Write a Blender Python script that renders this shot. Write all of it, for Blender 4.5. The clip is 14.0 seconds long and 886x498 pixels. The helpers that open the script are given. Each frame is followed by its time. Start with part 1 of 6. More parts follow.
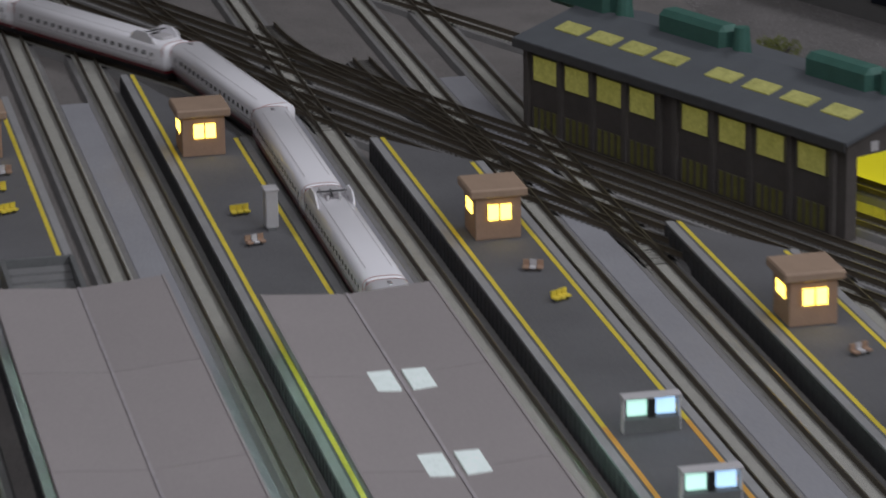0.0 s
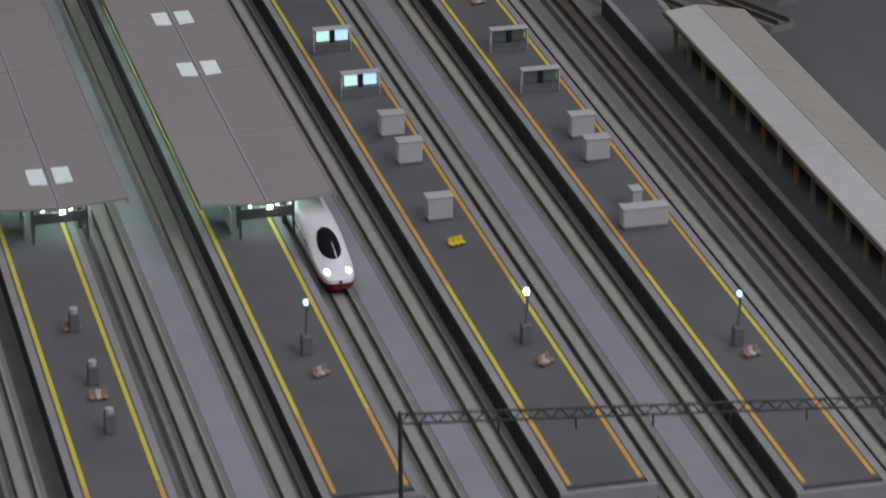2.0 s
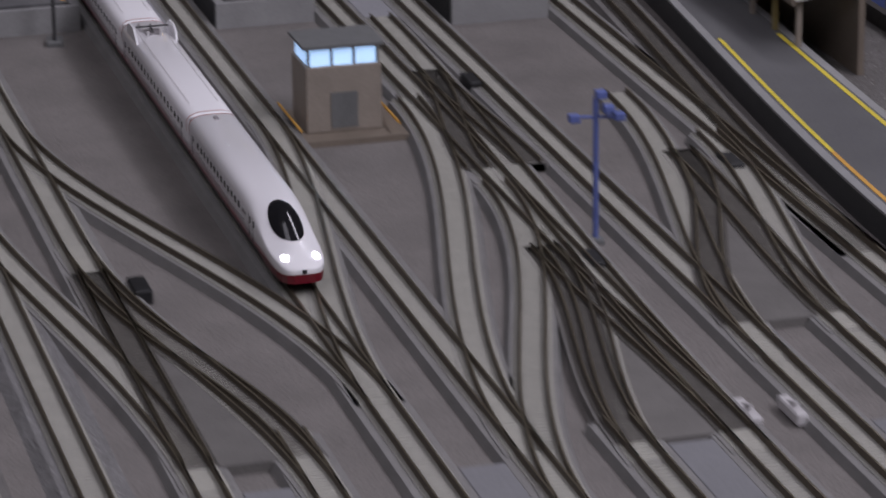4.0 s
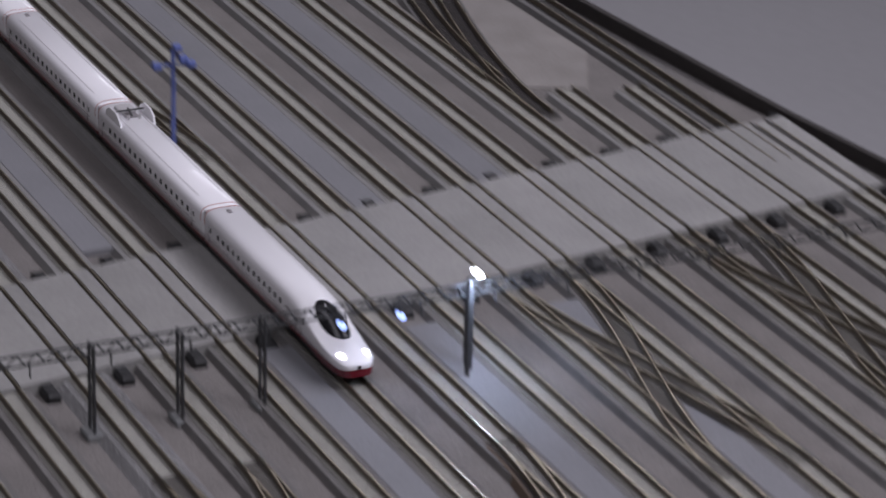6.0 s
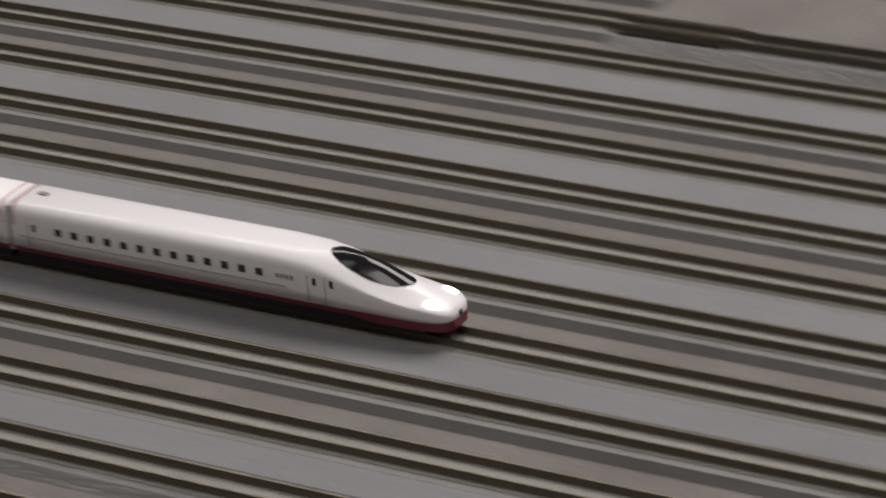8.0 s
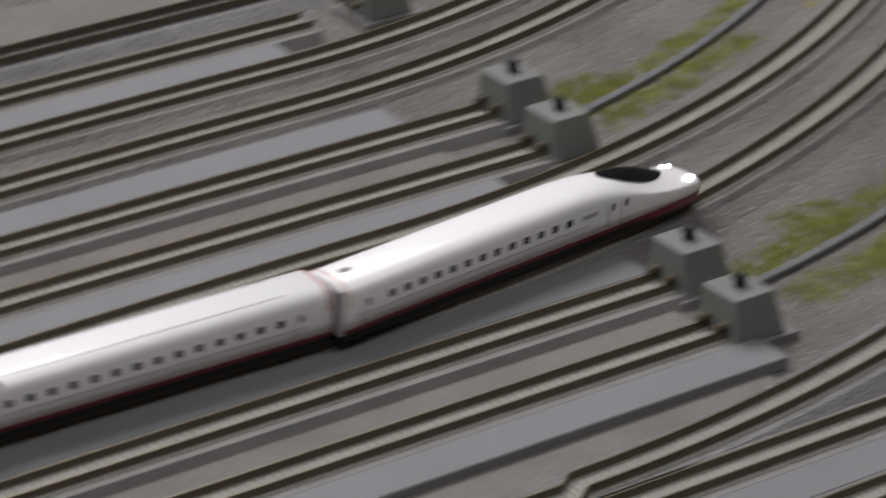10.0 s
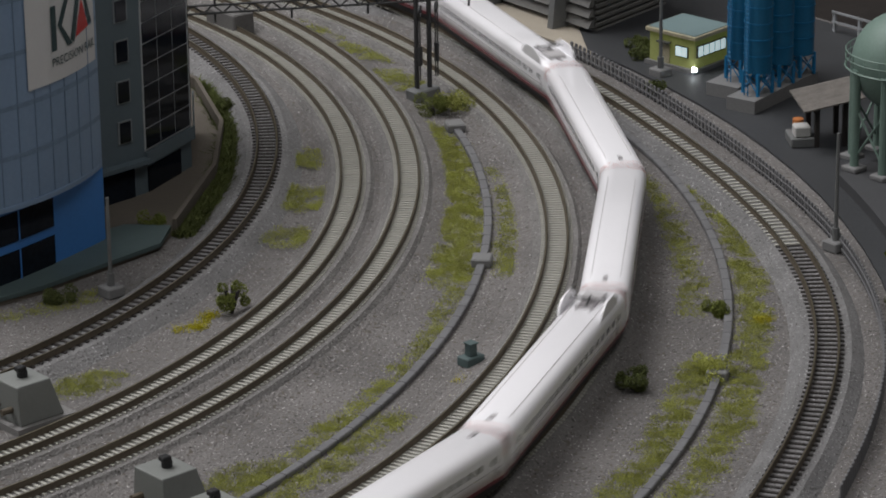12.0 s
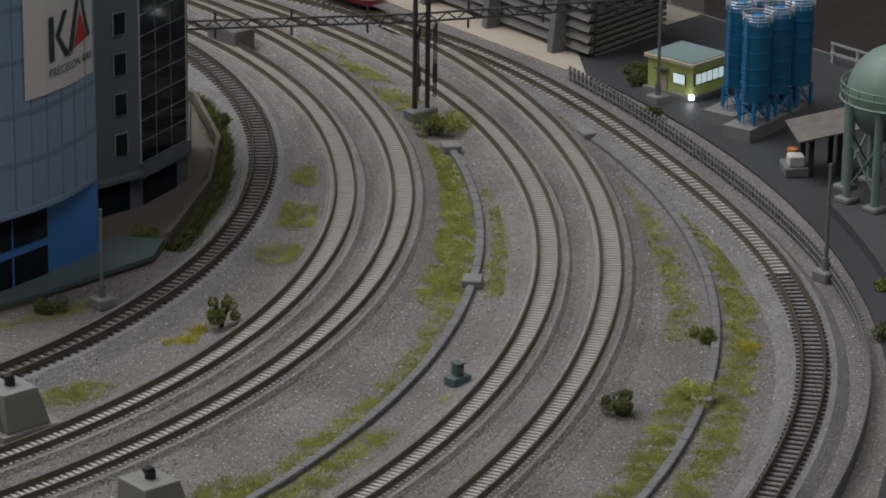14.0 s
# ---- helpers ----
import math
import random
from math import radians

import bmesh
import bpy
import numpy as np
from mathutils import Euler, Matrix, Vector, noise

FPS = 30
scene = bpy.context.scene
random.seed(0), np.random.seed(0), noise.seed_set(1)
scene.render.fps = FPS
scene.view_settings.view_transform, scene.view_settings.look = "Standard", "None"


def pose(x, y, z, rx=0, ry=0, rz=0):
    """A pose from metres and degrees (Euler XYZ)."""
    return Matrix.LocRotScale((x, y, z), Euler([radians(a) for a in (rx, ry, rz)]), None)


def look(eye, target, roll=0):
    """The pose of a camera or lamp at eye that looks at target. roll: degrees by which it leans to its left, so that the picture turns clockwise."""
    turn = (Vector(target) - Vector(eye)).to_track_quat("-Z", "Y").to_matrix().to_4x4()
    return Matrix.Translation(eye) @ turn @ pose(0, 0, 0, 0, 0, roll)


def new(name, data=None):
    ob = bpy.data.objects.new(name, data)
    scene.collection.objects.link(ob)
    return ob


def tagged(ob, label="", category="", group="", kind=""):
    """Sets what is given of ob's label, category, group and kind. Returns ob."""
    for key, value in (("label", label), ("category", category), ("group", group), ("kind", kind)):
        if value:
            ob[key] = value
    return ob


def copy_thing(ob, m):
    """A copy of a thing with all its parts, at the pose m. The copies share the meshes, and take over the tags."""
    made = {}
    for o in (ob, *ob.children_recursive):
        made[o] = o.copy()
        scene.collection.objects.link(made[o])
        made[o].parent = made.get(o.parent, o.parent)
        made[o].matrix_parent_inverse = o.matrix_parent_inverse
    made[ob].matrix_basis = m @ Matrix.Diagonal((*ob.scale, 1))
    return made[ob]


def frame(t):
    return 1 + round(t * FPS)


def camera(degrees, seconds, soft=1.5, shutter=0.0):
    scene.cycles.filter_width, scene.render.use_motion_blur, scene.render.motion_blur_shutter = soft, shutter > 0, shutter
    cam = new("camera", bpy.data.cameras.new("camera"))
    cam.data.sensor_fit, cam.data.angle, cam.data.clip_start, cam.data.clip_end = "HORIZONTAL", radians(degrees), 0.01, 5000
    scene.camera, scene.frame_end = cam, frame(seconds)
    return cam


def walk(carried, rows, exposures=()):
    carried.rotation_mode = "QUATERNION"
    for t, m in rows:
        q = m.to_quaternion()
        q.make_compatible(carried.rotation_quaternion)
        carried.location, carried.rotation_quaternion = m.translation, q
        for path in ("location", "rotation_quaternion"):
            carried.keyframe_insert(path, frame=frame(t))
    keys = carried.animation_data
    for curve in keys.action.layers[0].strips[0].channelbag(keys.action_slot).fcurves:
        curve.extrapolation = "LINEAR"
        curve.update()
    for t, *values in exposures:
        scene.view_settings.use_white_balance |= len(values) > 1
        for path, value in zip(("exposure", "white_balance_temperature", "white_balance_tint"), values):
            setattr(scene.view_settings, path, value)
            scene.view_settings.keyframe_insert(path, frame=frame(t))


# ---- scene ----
cam = camera(14.22, 14.0, 1.8, 0.5)
walk(cam, [
    (0, look((0.964, -0.304, 0.528), (-0.4334, -0.0008, 0.0754), -0.93)),
    (0.5, look((1.213, -0.335, 0.609), (-0.1764, -0.0358, 0.1302), -0.87)),
    (1, look((1.422, -0.339, 0.670), (0.0427, -0.0524, 0.1562), -0.73)),
    (1.5, look((1.606, -0.332, 0.730), (0.2455, -0.0497, 0.1647), -0.46)),
    (2, look((1.774, -0.359, 0.781), (0.4266, -0.0416, 0.2034), -0.50)),
    (2.2, look((1.825, -0.372, 0.772), (0.4760, -0.0491, 0.2009), -0.51)),
    (4.3, look((1.977, -0.275, 0.436), (0.6060, 0.1060, -0.0386), -1.18)),
    (4.5, look((2.076, -0.299, 0.457), (0.7136, 0.0984, -0.0290), -1.76)),
    (5, look((2.336, -0.375, 0.528), (0.9987, 0.0649, 0.0106), -1.79)),
    (5.5, look((2.604, -0.487, 0.598), (0.870, 0.194, -0.129), 2.1)),
    (6, look((2.859, -0.579, 0.675), (1.6042, 0.0040, 0.0954), 1.40)),
    (6.5, look((2.823, -0.748, 0.593), (1.6731, 0.0327, 0.0302), 3.39)),
    (7, look((2.928, -0.786, 0.538), (1.8344, 0.0820, -0.0095), 0.69)),
    (7.5, look((2.938, -0.851, 0.525), (1.9993, 0.1606, -0.0629), -1.50)),
    (7.7, look((2.935, -0.868, 0.509), (2.0679, 0.2016, -0.0864), -3.14)),
    (8.75, look((2.700, -0.866, 0.530), (2.637, 0.005, 0.010), 0.0)),
    (9.8, look((2.448, -0.863, 0.549), (3.1792, 0.2509, -0.1390), 2.56)),
    (10, look((2.459, -0.873, 0.553), (3.2434, 0.2144, -0.1185), 1.02)),
    (10.5, look((2.454, -0.869, 0.547), (3.3335, 0.1811, -0.0648), 1.13)),
    (11, look((2.459, -0.867, 0.554), (3.3684, 0.1764, -0.0236), 0.63)),
    (11.5, look((2.461, -0.876, 0.560), (3.3889, 0.1702, 0.0168), -0.07)),
    (12, look((2.463, -0.882, 0.557), (3.3942, 0.1714, 0.0338), -0.68)),
    (12.5, look((2.463, -0.887, 0.558), (3.3963, 0.1671, 0.0411), -0.22)),
    (13, look((2.461, -0.889, 0.557), (3.3931, 0.1668, 0.0410), 0.39)),
    (13.5, look((2.461, -0.891, 0.558), (3.3940, 0.1649, 0.0430), 0.87)),
    (14, look((2.465, -0.892, 0.558), (3.3953, 0.1663, 0.0439), 0.74)),
], [(0, 0.0, 6300, 11), (2.2, -0.18, 6300, 12), (4.3, -0.30, 6300, 20), (5.6, -0.33, 6300, 20), (6.1, -0.52, 6250, 19), (6.6, -0.50, 6550, 17), (7.0, -0.62, 7200, 13), (7.5, -0.50, 7250, 12), (9.8, -0.32, 6750, 9), (10.5, -0.42, 6750, 9), (11.5, -0.45, 6700, 8), (12.5, -0.41, 6700, 8), (13.4, -0.34, 6650, 8), (14.0, -0.42, 6700, 8)])

# ---- light: unseen overhead lamps of the hall, with added front fill ----
world = bpy.data.worlds.new("hall_air")
world.use_nodes = True
world.node_tree.nodes["Background"].inputs[0].default_value = (0.80, 0.83, 0.9, 1)
world.node_tree.nodes["Background"].inputs[1].default_value = 0.10
scene.world = world


def area_lamp(x, y, z, tx, ty, sx, sy, watts, colour):
    d = bpy.data.lights.new("unseen_hall_light", "AREA")
    d.shape, d.size, d.size_y, d.energy, d.color = "RECTANGLE", sx, sy, watts, colour
    o = new("unseen_hall_light", d)
    o.matrix_world = look((x, y, z), (tx, ty, 0))
    return o


for lx, watts in ((-1.0, 14), (1.1, 13), (3.05, 74)):
    area_lamp(lx - (0.05 if lx > 3 else 0), 1.3 if lx > 3 else 1.5, 2.15 if lx > 3 else 2.0, lx + 0.25, 0.1, 2.2 if lx > 3 else 1.4, 1.2 if lx > 3 else 0.35, watts, (0.96, 0.955, 1.0))
# two fill lamps, added to brighten the sides that face the camera
area_lamp(0.4, -0.8, 2.5, 0.4, 0.2, 2.6, 0.9, 12, (0.95, 0.94, 1.0))
area_lamp(3.0, -1.0, 2.4, 3.3, 0.3, 1.6, 0.9, 21, (0.96, 0.96, 1.0))


lamp = bpy.data.lights.new("yard_bulb", "POINT")
lamp.energy, lamp.color, lamp.shadow_soft_size = 0.10, (0.6, 0.75, 1.0), 0.003
bulb = new("yard_bulb", lamp)
bulb.location = (1.5345, 0.0585, 0.0405)


# ---- materials ----
def mat(name, base, rough=0.6, metal=0.0, var=0.25, scale=120.0, fine=900.0, bump=0.0, spots=None, emit=None, coat=0.0):
    """A surface with variation at two scales; spots: (colour, amount) of small specks; emit: (colour, strength)."""
    m = bpy.data.materials.new(name)
    m.use_nodes = True
    nt = m.node_tree
    p = nt.nodes["Principled BSDF"]
    p.inputs["Roughness"].default_value, p.inputs["Metallic"].default_value = rough, metal
    p.inputs["Coat Weight"].default_value = coat
    geo = nt.nodes.new("ShaderNodeNewGeometry")
    n1, n2 = nt.nodes.new("ShaderNodeTexNoise"), nt.nodes.new("ShaderNodeTexNoise")
    for n, s in ((n1, scale), (n2, fine)):
        n.inputs["Scale"].default_value, n.inputs["Detail"].default_value = s, 4.0
        nt.links.new(geo.outputs["Position"], n.inputs["Vector"])
    add = nt.nodes.new("ShaderNodeMath")
    add.operation = "ADD"
    nt.links.new(n1.outputs[0], add.inputs[0])
    nt.links.new(n2.outputs[0], add.inputs[1])
    ramp = nt.nodes.new("ShaderNodeMapRange")
    ramp.inputs[1].default_value, ramp.inputs[2].default_value = 0.6, 1.4
    ramp.inputs[3].default_value, ramp.inputs[4].default_value = 1 - var, 1 + var
    nt.links.new(add.outputs[0], ramp.inputs[0])
    info = nt.nodes.new("ShaderNodeObjectInfo")
    r2 = nt.nodes.new("ShaderNodeMapRange")
    r2.inputs[3].default_value, r2.inputs[4].default_value = 1 - var * 0.3, 1 + var * 0.3
    nt.links.new(info.outputs["Random"], r2.inputs[0])
    mul = nt.nodes.new("ShaderNodeMath")
    mul.operation = "MULTIPLY"
    nt.links.new(ramp.outputs[0], mul.inputs[0])
    nt.links.new(r2.outputs[0], mul.inputs[1])
    mix = nt.nodes.new("ShaderNodeVectorMath")
    mix.operation = "SCALE"
    mix.inputs[0].default_value = base
    nt.links.new(mul.outputs[0], mix.inputs["Scale"])
    colour = mix.outputs[0]
    if spots:
        for k, (sc, amount, ss) in enumerate(spots):
            v = nt.nodes.new("ShaderNodeTexNoise")
            v.inputs["Scale"].default_value, v.inputs["Detail"].default_value = ss, 1.0
            nt.links.new(geo.outputs["Position"], v.inputs["Vector"])
            c = nt.nodes.new("ShaderNodeMapRange")
            c.inputs[1].default_value, c.inputs[2].default_value = 1 - amount, 1 - amount + 0.05
            nt.links.new(v.outputs[0], c.inputs[0])
            mx = nt.nodes.new("ShaderNodeMix")
            mx.data_type = "RGBA"
            nt.links.new(c.outputs[0], mx.inputs[0])
            nt.links.new(colour, mx.inputs[6])
            mx.inputs[7].default_value = (*sc, 1)
            colour = mx.outputs[2]
    nt.links.new(colour, p.inputs["Base Color"])
    if bump:
        b = nt.nodes.new("ShaderNodeBump")
        b.inputs["Strength"].default_value, b.inputs["Distance"].default_value = 1.0, bump
        nt.links.new(n2.outputs[0], b.inputs["Height"])
        nt.links.new(b.outputs[0], p.inputs["Normal"])
    if emit:
        p.inputs["Emission Color"].default_value = (*emit[0], 1)
        p.inputs["Emission Strength"].default_value = emit[1]
    return m


GRAVEL = mat("gravel", (0.158, 0.149, 0.144), 0.95, 0, 0.38, 22, 650, 0.0016, [((0.05, 0.045, 0.04), 0.335, 620), ((0.50, 0.48, 0.47), 0.335, 900), ((0.13, 0.115, 0.10), 0.375, 400)])
CHIPS = mat("stone_chip", (0.22, 0.21, 0.205), 0.9, 0, 0.75, 500, 1500)
YARDBED = mat("yard_gravel", (0.20, 0.185, 0.175), 0.95, 0, 0.25, 30, 900, 0.0008, [((0.09, 0.085, 0.08), 0.35, 1100)])
SLAB = mat("yard_slab", (0.20, 0.201, 0.213), 0.75, 0, 0.12, 20, 600, 0.0002)
SLABST = mat("station_slab", (0.30, 0.302, 0.322), 0.75, 0, 0.12, 20, 600, 0.0002)
PADM = mat("crossing_pad", (0.27, 0.265, 0.255), 0.45, 0, 0.2, 25, 400, 0.0001)
BED = mat("roadbed", (0.215, 0.21, 0.205), 0.85, 0, 0.18, 60, 1100, 0.0004)
BEDPALE = mat("pale_ballast", (0.185, 0.182, 0.182), 0.95, 0, 0.32, 40, 700, 0.0012, [((0.07, 0.065, 0.06), 0.36, 700), ((0.46, 0.45, 0.45), 0.335, 900)])
BEDCURVE = mat("bend_ballast", (0.185, 0.178, 0.172), 0.95, 0, 0.36, 30, 680, 0.0014, [((0.06, 0.055, 0.05), 0.345, 640), ((0.48, 0.465, 0.455), 0.335, 900)])
BEDMID = mat("darker_grey_roadbed", (0.150, 0.143, 0.137), 0.85, 0, 0.28, 60, 1100, 0.0004)
TURNS = mat("brown_sleeper", (0.095, 0.088, 0.078), 0.8, 0, 0.3, 200, 1500)
BEDDARK = mat("dark_roadbed", (0.14, 0.136, 0.132), 0.85, 0, 0.25, 60, 1100, 0.0004)
SLEEP = mat("concrete_sleeper", (0.40, 0.392, 0.35), 0.8, 0, 0.12, 200, 1500)
SLEEPD = mat("wooden_sleeper", (0.035, 0.03, 0.028), 0.8, 0, 0.3, 200, 1500)
RAIL = mat("rail_side", (0.11, 0.09, 0.065), 0.6, 0.2, 0.2, 200, 1500)
RAILTOP = mat("rail_head", (0.34, 0.30, 0.22), 0.3, 0.85, 0.15, 150, 1500)
GAP = mat("dark_gap", (0.02, 0.02, 0.021), 0.8)
PLATTOP = mat("platform_asphalt", (0.128, 0.128, 0.132), 0.85, 0, 0.18, 25, 900, 0.0002)
PLATEDGE = mat("platform_kerb", (0.30, 0.30, 0.30), 0.8, 0, 0.15, 60, 900)
PLATSIDE = mat("platform_side", (0.06, 0.06, 0.062), 0.8, 0, 0.2, 60, 900)
YELLOW = mat("yellow_line", (0.75, 0.60, 0.06), 0.7, 0, 0.12, 80, 900)
OCHRE = mat("ochre_post", (0.30, 0.235, 0.09), 0.75, 0, 0.2, 80, 900)
ORANGE = mat("orange_line", (0.72, 0.38, 0.07), 0.7, 0, 0.12, 80, 900)
ROOF = mat("canopy_roof", (0.34, 0.31, 0.305), 0.75, 0, 0.07, 12, 500)
# emission stands in for lamplight coming up through the panes
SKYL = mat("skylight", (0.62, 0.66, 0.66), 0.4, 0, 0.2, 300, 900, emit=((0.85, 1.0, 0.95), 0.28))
STEELD = mat("dark_steel", (0.10, 0.10, 0.10), 0.55, 0.4, 0.15, 200, 900)
CATEN = mat("gantry_grey", (0.055, 0.056, 0.058), 0.6, 0.2, 0.15, 200, 900)
POSTG = mat("post_grey", (0.16, 0.165, 0.165), 0.6, 0.1, 0.15, 200, 900)
WHITE = mat("white_plastic", (0.54, 0.525, 0.53), 0.5, 0, 0.06, 100, 900)
TRAINW = mat("train_white", (0.91, 0.90, 0.925), 0.38, 0, 0.015, 60, 600, coat=0.3)
TRAINR = mat("train_red", (0.16, 0.006, 0.017), 0.3, 0, 0.05, 60, 600, coat=0.4)
TRAING = mat("train_groove", (0.30, 0.28, 0.29), 0.5)
REDLINE = mat("red_line", (0.50, 0.16, 0.13), 0.5)
TGLASS = mat("train_glass", (0.012, 0.012, 0.014), 0.12, 0, 0.1, coat=0.15)
HEADL = mat("headlight", (0.9, 0.9, 0.9), 0.2, emit=((0.93, 0.96, 1.0), 14.0))
TAILL = mat("tail_light", (0.5, 0.02, 0.02), 0.2, emit=((1.0, 0.05, 0.06), 3.0))
HUTW = mat("hut_wall", (0.36, 0.235, 0.16), 0.75, 0, 0.12, 150, 900)
HUTR = mat("hut_roof", (0.36, 0.255, 0.18), 0.7, 0, 0.1, 100, 900)
GLOWY = mat("lit_window", (0.9, 0.7, 0.2), 0.4, emit=((1.0, 0.70, 0.10), 4.5))
GLOWW = mat("lit_screen", (0.7, 0.9, 0.8), 0.4, emit=((0.55, 1.0, 0.85), 0.75))
GLOWB = mat("lit_panel", (0.6, 0.8, 1.0), 0.4, emit=((0.42, 0.68, 1.0), 1.0))
DULLS = mat("dark_screen", (0.12, 0.16, 0.16), 0.3, 0, 0.3, 400, 900)
LAMPW = mat("lamp_bulb", (0.9, 0.95, 1.0), 0.3, emit=((0.85, 0.93, 1.0), 18.0))
LAMPB = mat("blue_bulb", (0.5, 0.6, 1.0), 0.3, emit=((0.35, 0.5, 1.0), 2.5))
TUBEG = mat("green_tube", (0.7, 1.0, 0.85), 0.3, emit=((0.66, 1.0, 0.86), 17.0))
DEPW = mat("depot_wall", (0.090, 0.078, 0.072), 0.85, 0, 0.2, 100, 900)
DEPP = mat("depot_pier", (0.10, 0.088, 0.08), 0.85, 0, 0.2, 100, 900)
DEPR = mat("depot_roof", (0.105, 0.115, 0.125), 0.75, 0, 0.12, 60, 900)
DEPG = mat("depot_glow", (0.36, 0.36, 0.15), 0.5, 0, 0.4, 120, 500, emit=((0.72, 0.66, 0.08), 0.10))
DEPLOW = mat("dim_olive_glass", (0.10, 0.10, 0.035), 0.4, 0, 0.4, 200, 500, emit=((0.6, 0.55, 0.08), 0.02))
# emission in walls and floor stands in for lamps inside the shed
DEPI = mat("depot_inside_glow", (0.75, 0.72, 0.2), 0.6, 0, 0.2, 60, 900, emit=((0.80, 0.72, 0.03), 0.42))
GREENV = mat("green_vent", (0.05, 0.14, 0.11), 0.6, 0, 0.2, 100, 900)
OLDROOF = mat("old_roof", (0.56, 0.55, 0.53), 0.7, 0, 0.12, 40, 700)
OLDTAN = mat("old_roof_shade", (0.20, 0.165, 0.13), 0.8, 0, 0.15, 40, 700)
OLDBEIGE = mat("old_roof_beige", (0.40, 0.365, 0.325), 0.8, 0, 0.12, 40, 700)
BLUEM = mat("blue_steel", (0.12, 0.16, 0.42), 0.45, 0.1, 0.15, 200, 900)
GRASS = mat("scatter_grass", (0.33, 0.345, 0.085), 0.95, 0, 0.45, 90, 1500)
GRASSY = mat("yellow_flower_scatter", (0.42, 0.38, 0.02), 0.95, 0, 0.35, 90, 1500)
LEAF = mat("bush_leaf", (0.15, 0.175, 0.035), 0.95, 0, 0.5, 150, 1500)
LEAFD = mat("dark_leaf", (0.10, 0.12, 0.034), 0.95, 0, 0.5, 150, 1500)
DUCT = mat("duct_slab", (0.15, 0.15, 0.155), 0.85, 0, 0.2, 100, 900)
STOPG = mat("stop_grey", (0.19, 0.20, 0.19), 0.6, 0, 0.08, 60, 900)
BLACKR = mat("black_rubber", (0.012, 0.012, 0.013), 0.5)
RELAY = mat("relay_case", (0.075, 0.11, 0.11), 0.6, 0, 0.12, 150, 900)
FENCE = mat("fence_grey", (0.15, 0.15, 0.155), 0.7, 0, 0.15, 300, 900)
ASPH = mat("dark_asphalt", (0.04, 0.042, 0.046), 0.6, 0, 0.25, 15, 900, 0.0002)
KERBM = mat("concrete_kerb", (0.19, 0.19, 0.19), 0.85, 0, 0.15, 40, 900)
TOWERB = mat("pale_blue_panel", (0.20, 0.29, 0.42), 0.35, 0, 0.08, 20, 500)
TOWERJ = mat("grey_blue_band", (0.15, 0.22, 0.31), 0.5, 0, 0.2, 400, 900)
TOWERL = mat("bright_blue", (0.05, 0.20, 0.53), 0.5, 0, 0.06, 20, 500)
# grey-green darkened to hold the shade on the wing
TOWERG = mat("shaded_grey_green", (0.10, 0.135, 0.155), 0.55, 0, 0.06, 20, 500)
DGLASS = mat("dark_glass", (0.008, 0.011, 0.017), 0.08, 0, 0.4, 40, 400)
DGLASS.node_tree.nodes["Principled BSDF"].inputs["Specular IOR Level"].default_value = 0.18
FRAMEW = mat("pale_frame", (0.40, 0.42, 0.43), 0.6)
WINFRAME = mat("grey_window_frame", (0.22, 0.24, 0.25), 0.6)
SIGNW = mat("sign_white", (0.62, 0.62, 0.62), 0.5, 0, 0.03)
SIGNK = mat("sign_ink", (0.02, 0.05, 0.055), 0.5)
SIGNR = mat("sign_red", (0.55, 0.03, 0.03), 0.5)
# lime paint plus a weak emission that brightens the walls
GHUT = mat("lime_wall_glow", (0.36, 0.385, 0.15), 0.7, 0, 0.16, 90, 600, emit=((0.6, 0.72, 0.1), 0.06))
GHUTR = mat("slate_roof", (0.16, 0.23, 0.235), 0.7, 0, 0.12, 40, 900)
GHUTT = mat("cornice", (0.42, 0.38, 0.26), 0.7)
GLOWC = mat("cool_window", (0.8, 0.95, 1.0), 0.3, emit=((0.75, 0.95, 1.0), 0.6))
SILO = mat("silo_blue", (0.010, 0.125, 0.25), 0.4, 0, 0.12, 40, 700)
SILOF = mat("silo_frame_blue", (0.01, 0.17, 0.36), 0.45, 0, 0.1, 40, 700)
CHROME = mat("pale_railing", (0.46, 0.48, 0.50), 0.4, 0.3)
TANKG = mat("tank_green", (0.16, 0.235, 0.20), 0.55, 0, 0.12, 40, 700)
TIMBER = mat("weathered_plank", (0.17, 0.155, 0.14), 0.85, 0, 0.3, 150, 900)
WAREH = mat("grey_cladding", (0.15, 0.148, 0.142), 0.7, 0, 0.1, 40, 700)
# sand colour darkened: the buildings' shadow is in the base colour
FORE = mat("shaded_forecourt", (0.115, 0.10, 0.082), 0.95, 0, 0.15, 40, 900, 0.0003)
APRON = mat("dark_apron", (0.055, 0.056, 0.06), 0.8, 0, 0.2, 30, 900)
CLOTH = mat("dark_cloth", (0.022, 0.018, 0.016), 0.95, 0, 0.4, 5, 60)
TURNB = mat("turnout_roadbed", (0.150, 0.143, 0.135), 0.85, 0, 0.2, 60, 1100, 0.0003)
BELLOW = mat("grey_bellows", (0.38, 0.35, 0.36), 0.6)
RUSTB = mat("rusty_roadbed", (0.12, 0.085, 0.06), 0.85, 0, 0.3, 60, 1100, 0.0003)
SAND = mat("sandy_ground", (0.36, 0.32, 0.26), 0.95, 0, 0.12, 40, 900, 0.0003)
BARE = mat("bare_board", (0.27, 0.252, 0.236), 0.9, 0, 0.25, 45, 900, 0.0003)
HFLOOR = mat("hall_floor", (0.58, 0.575, 0.59), 0.8, 0, 0.05, 3, 60)
HWALL = mat("hall_wall", (0.42, 0.40, 0.38), 0.9, 0, 0.04, 2, 40)
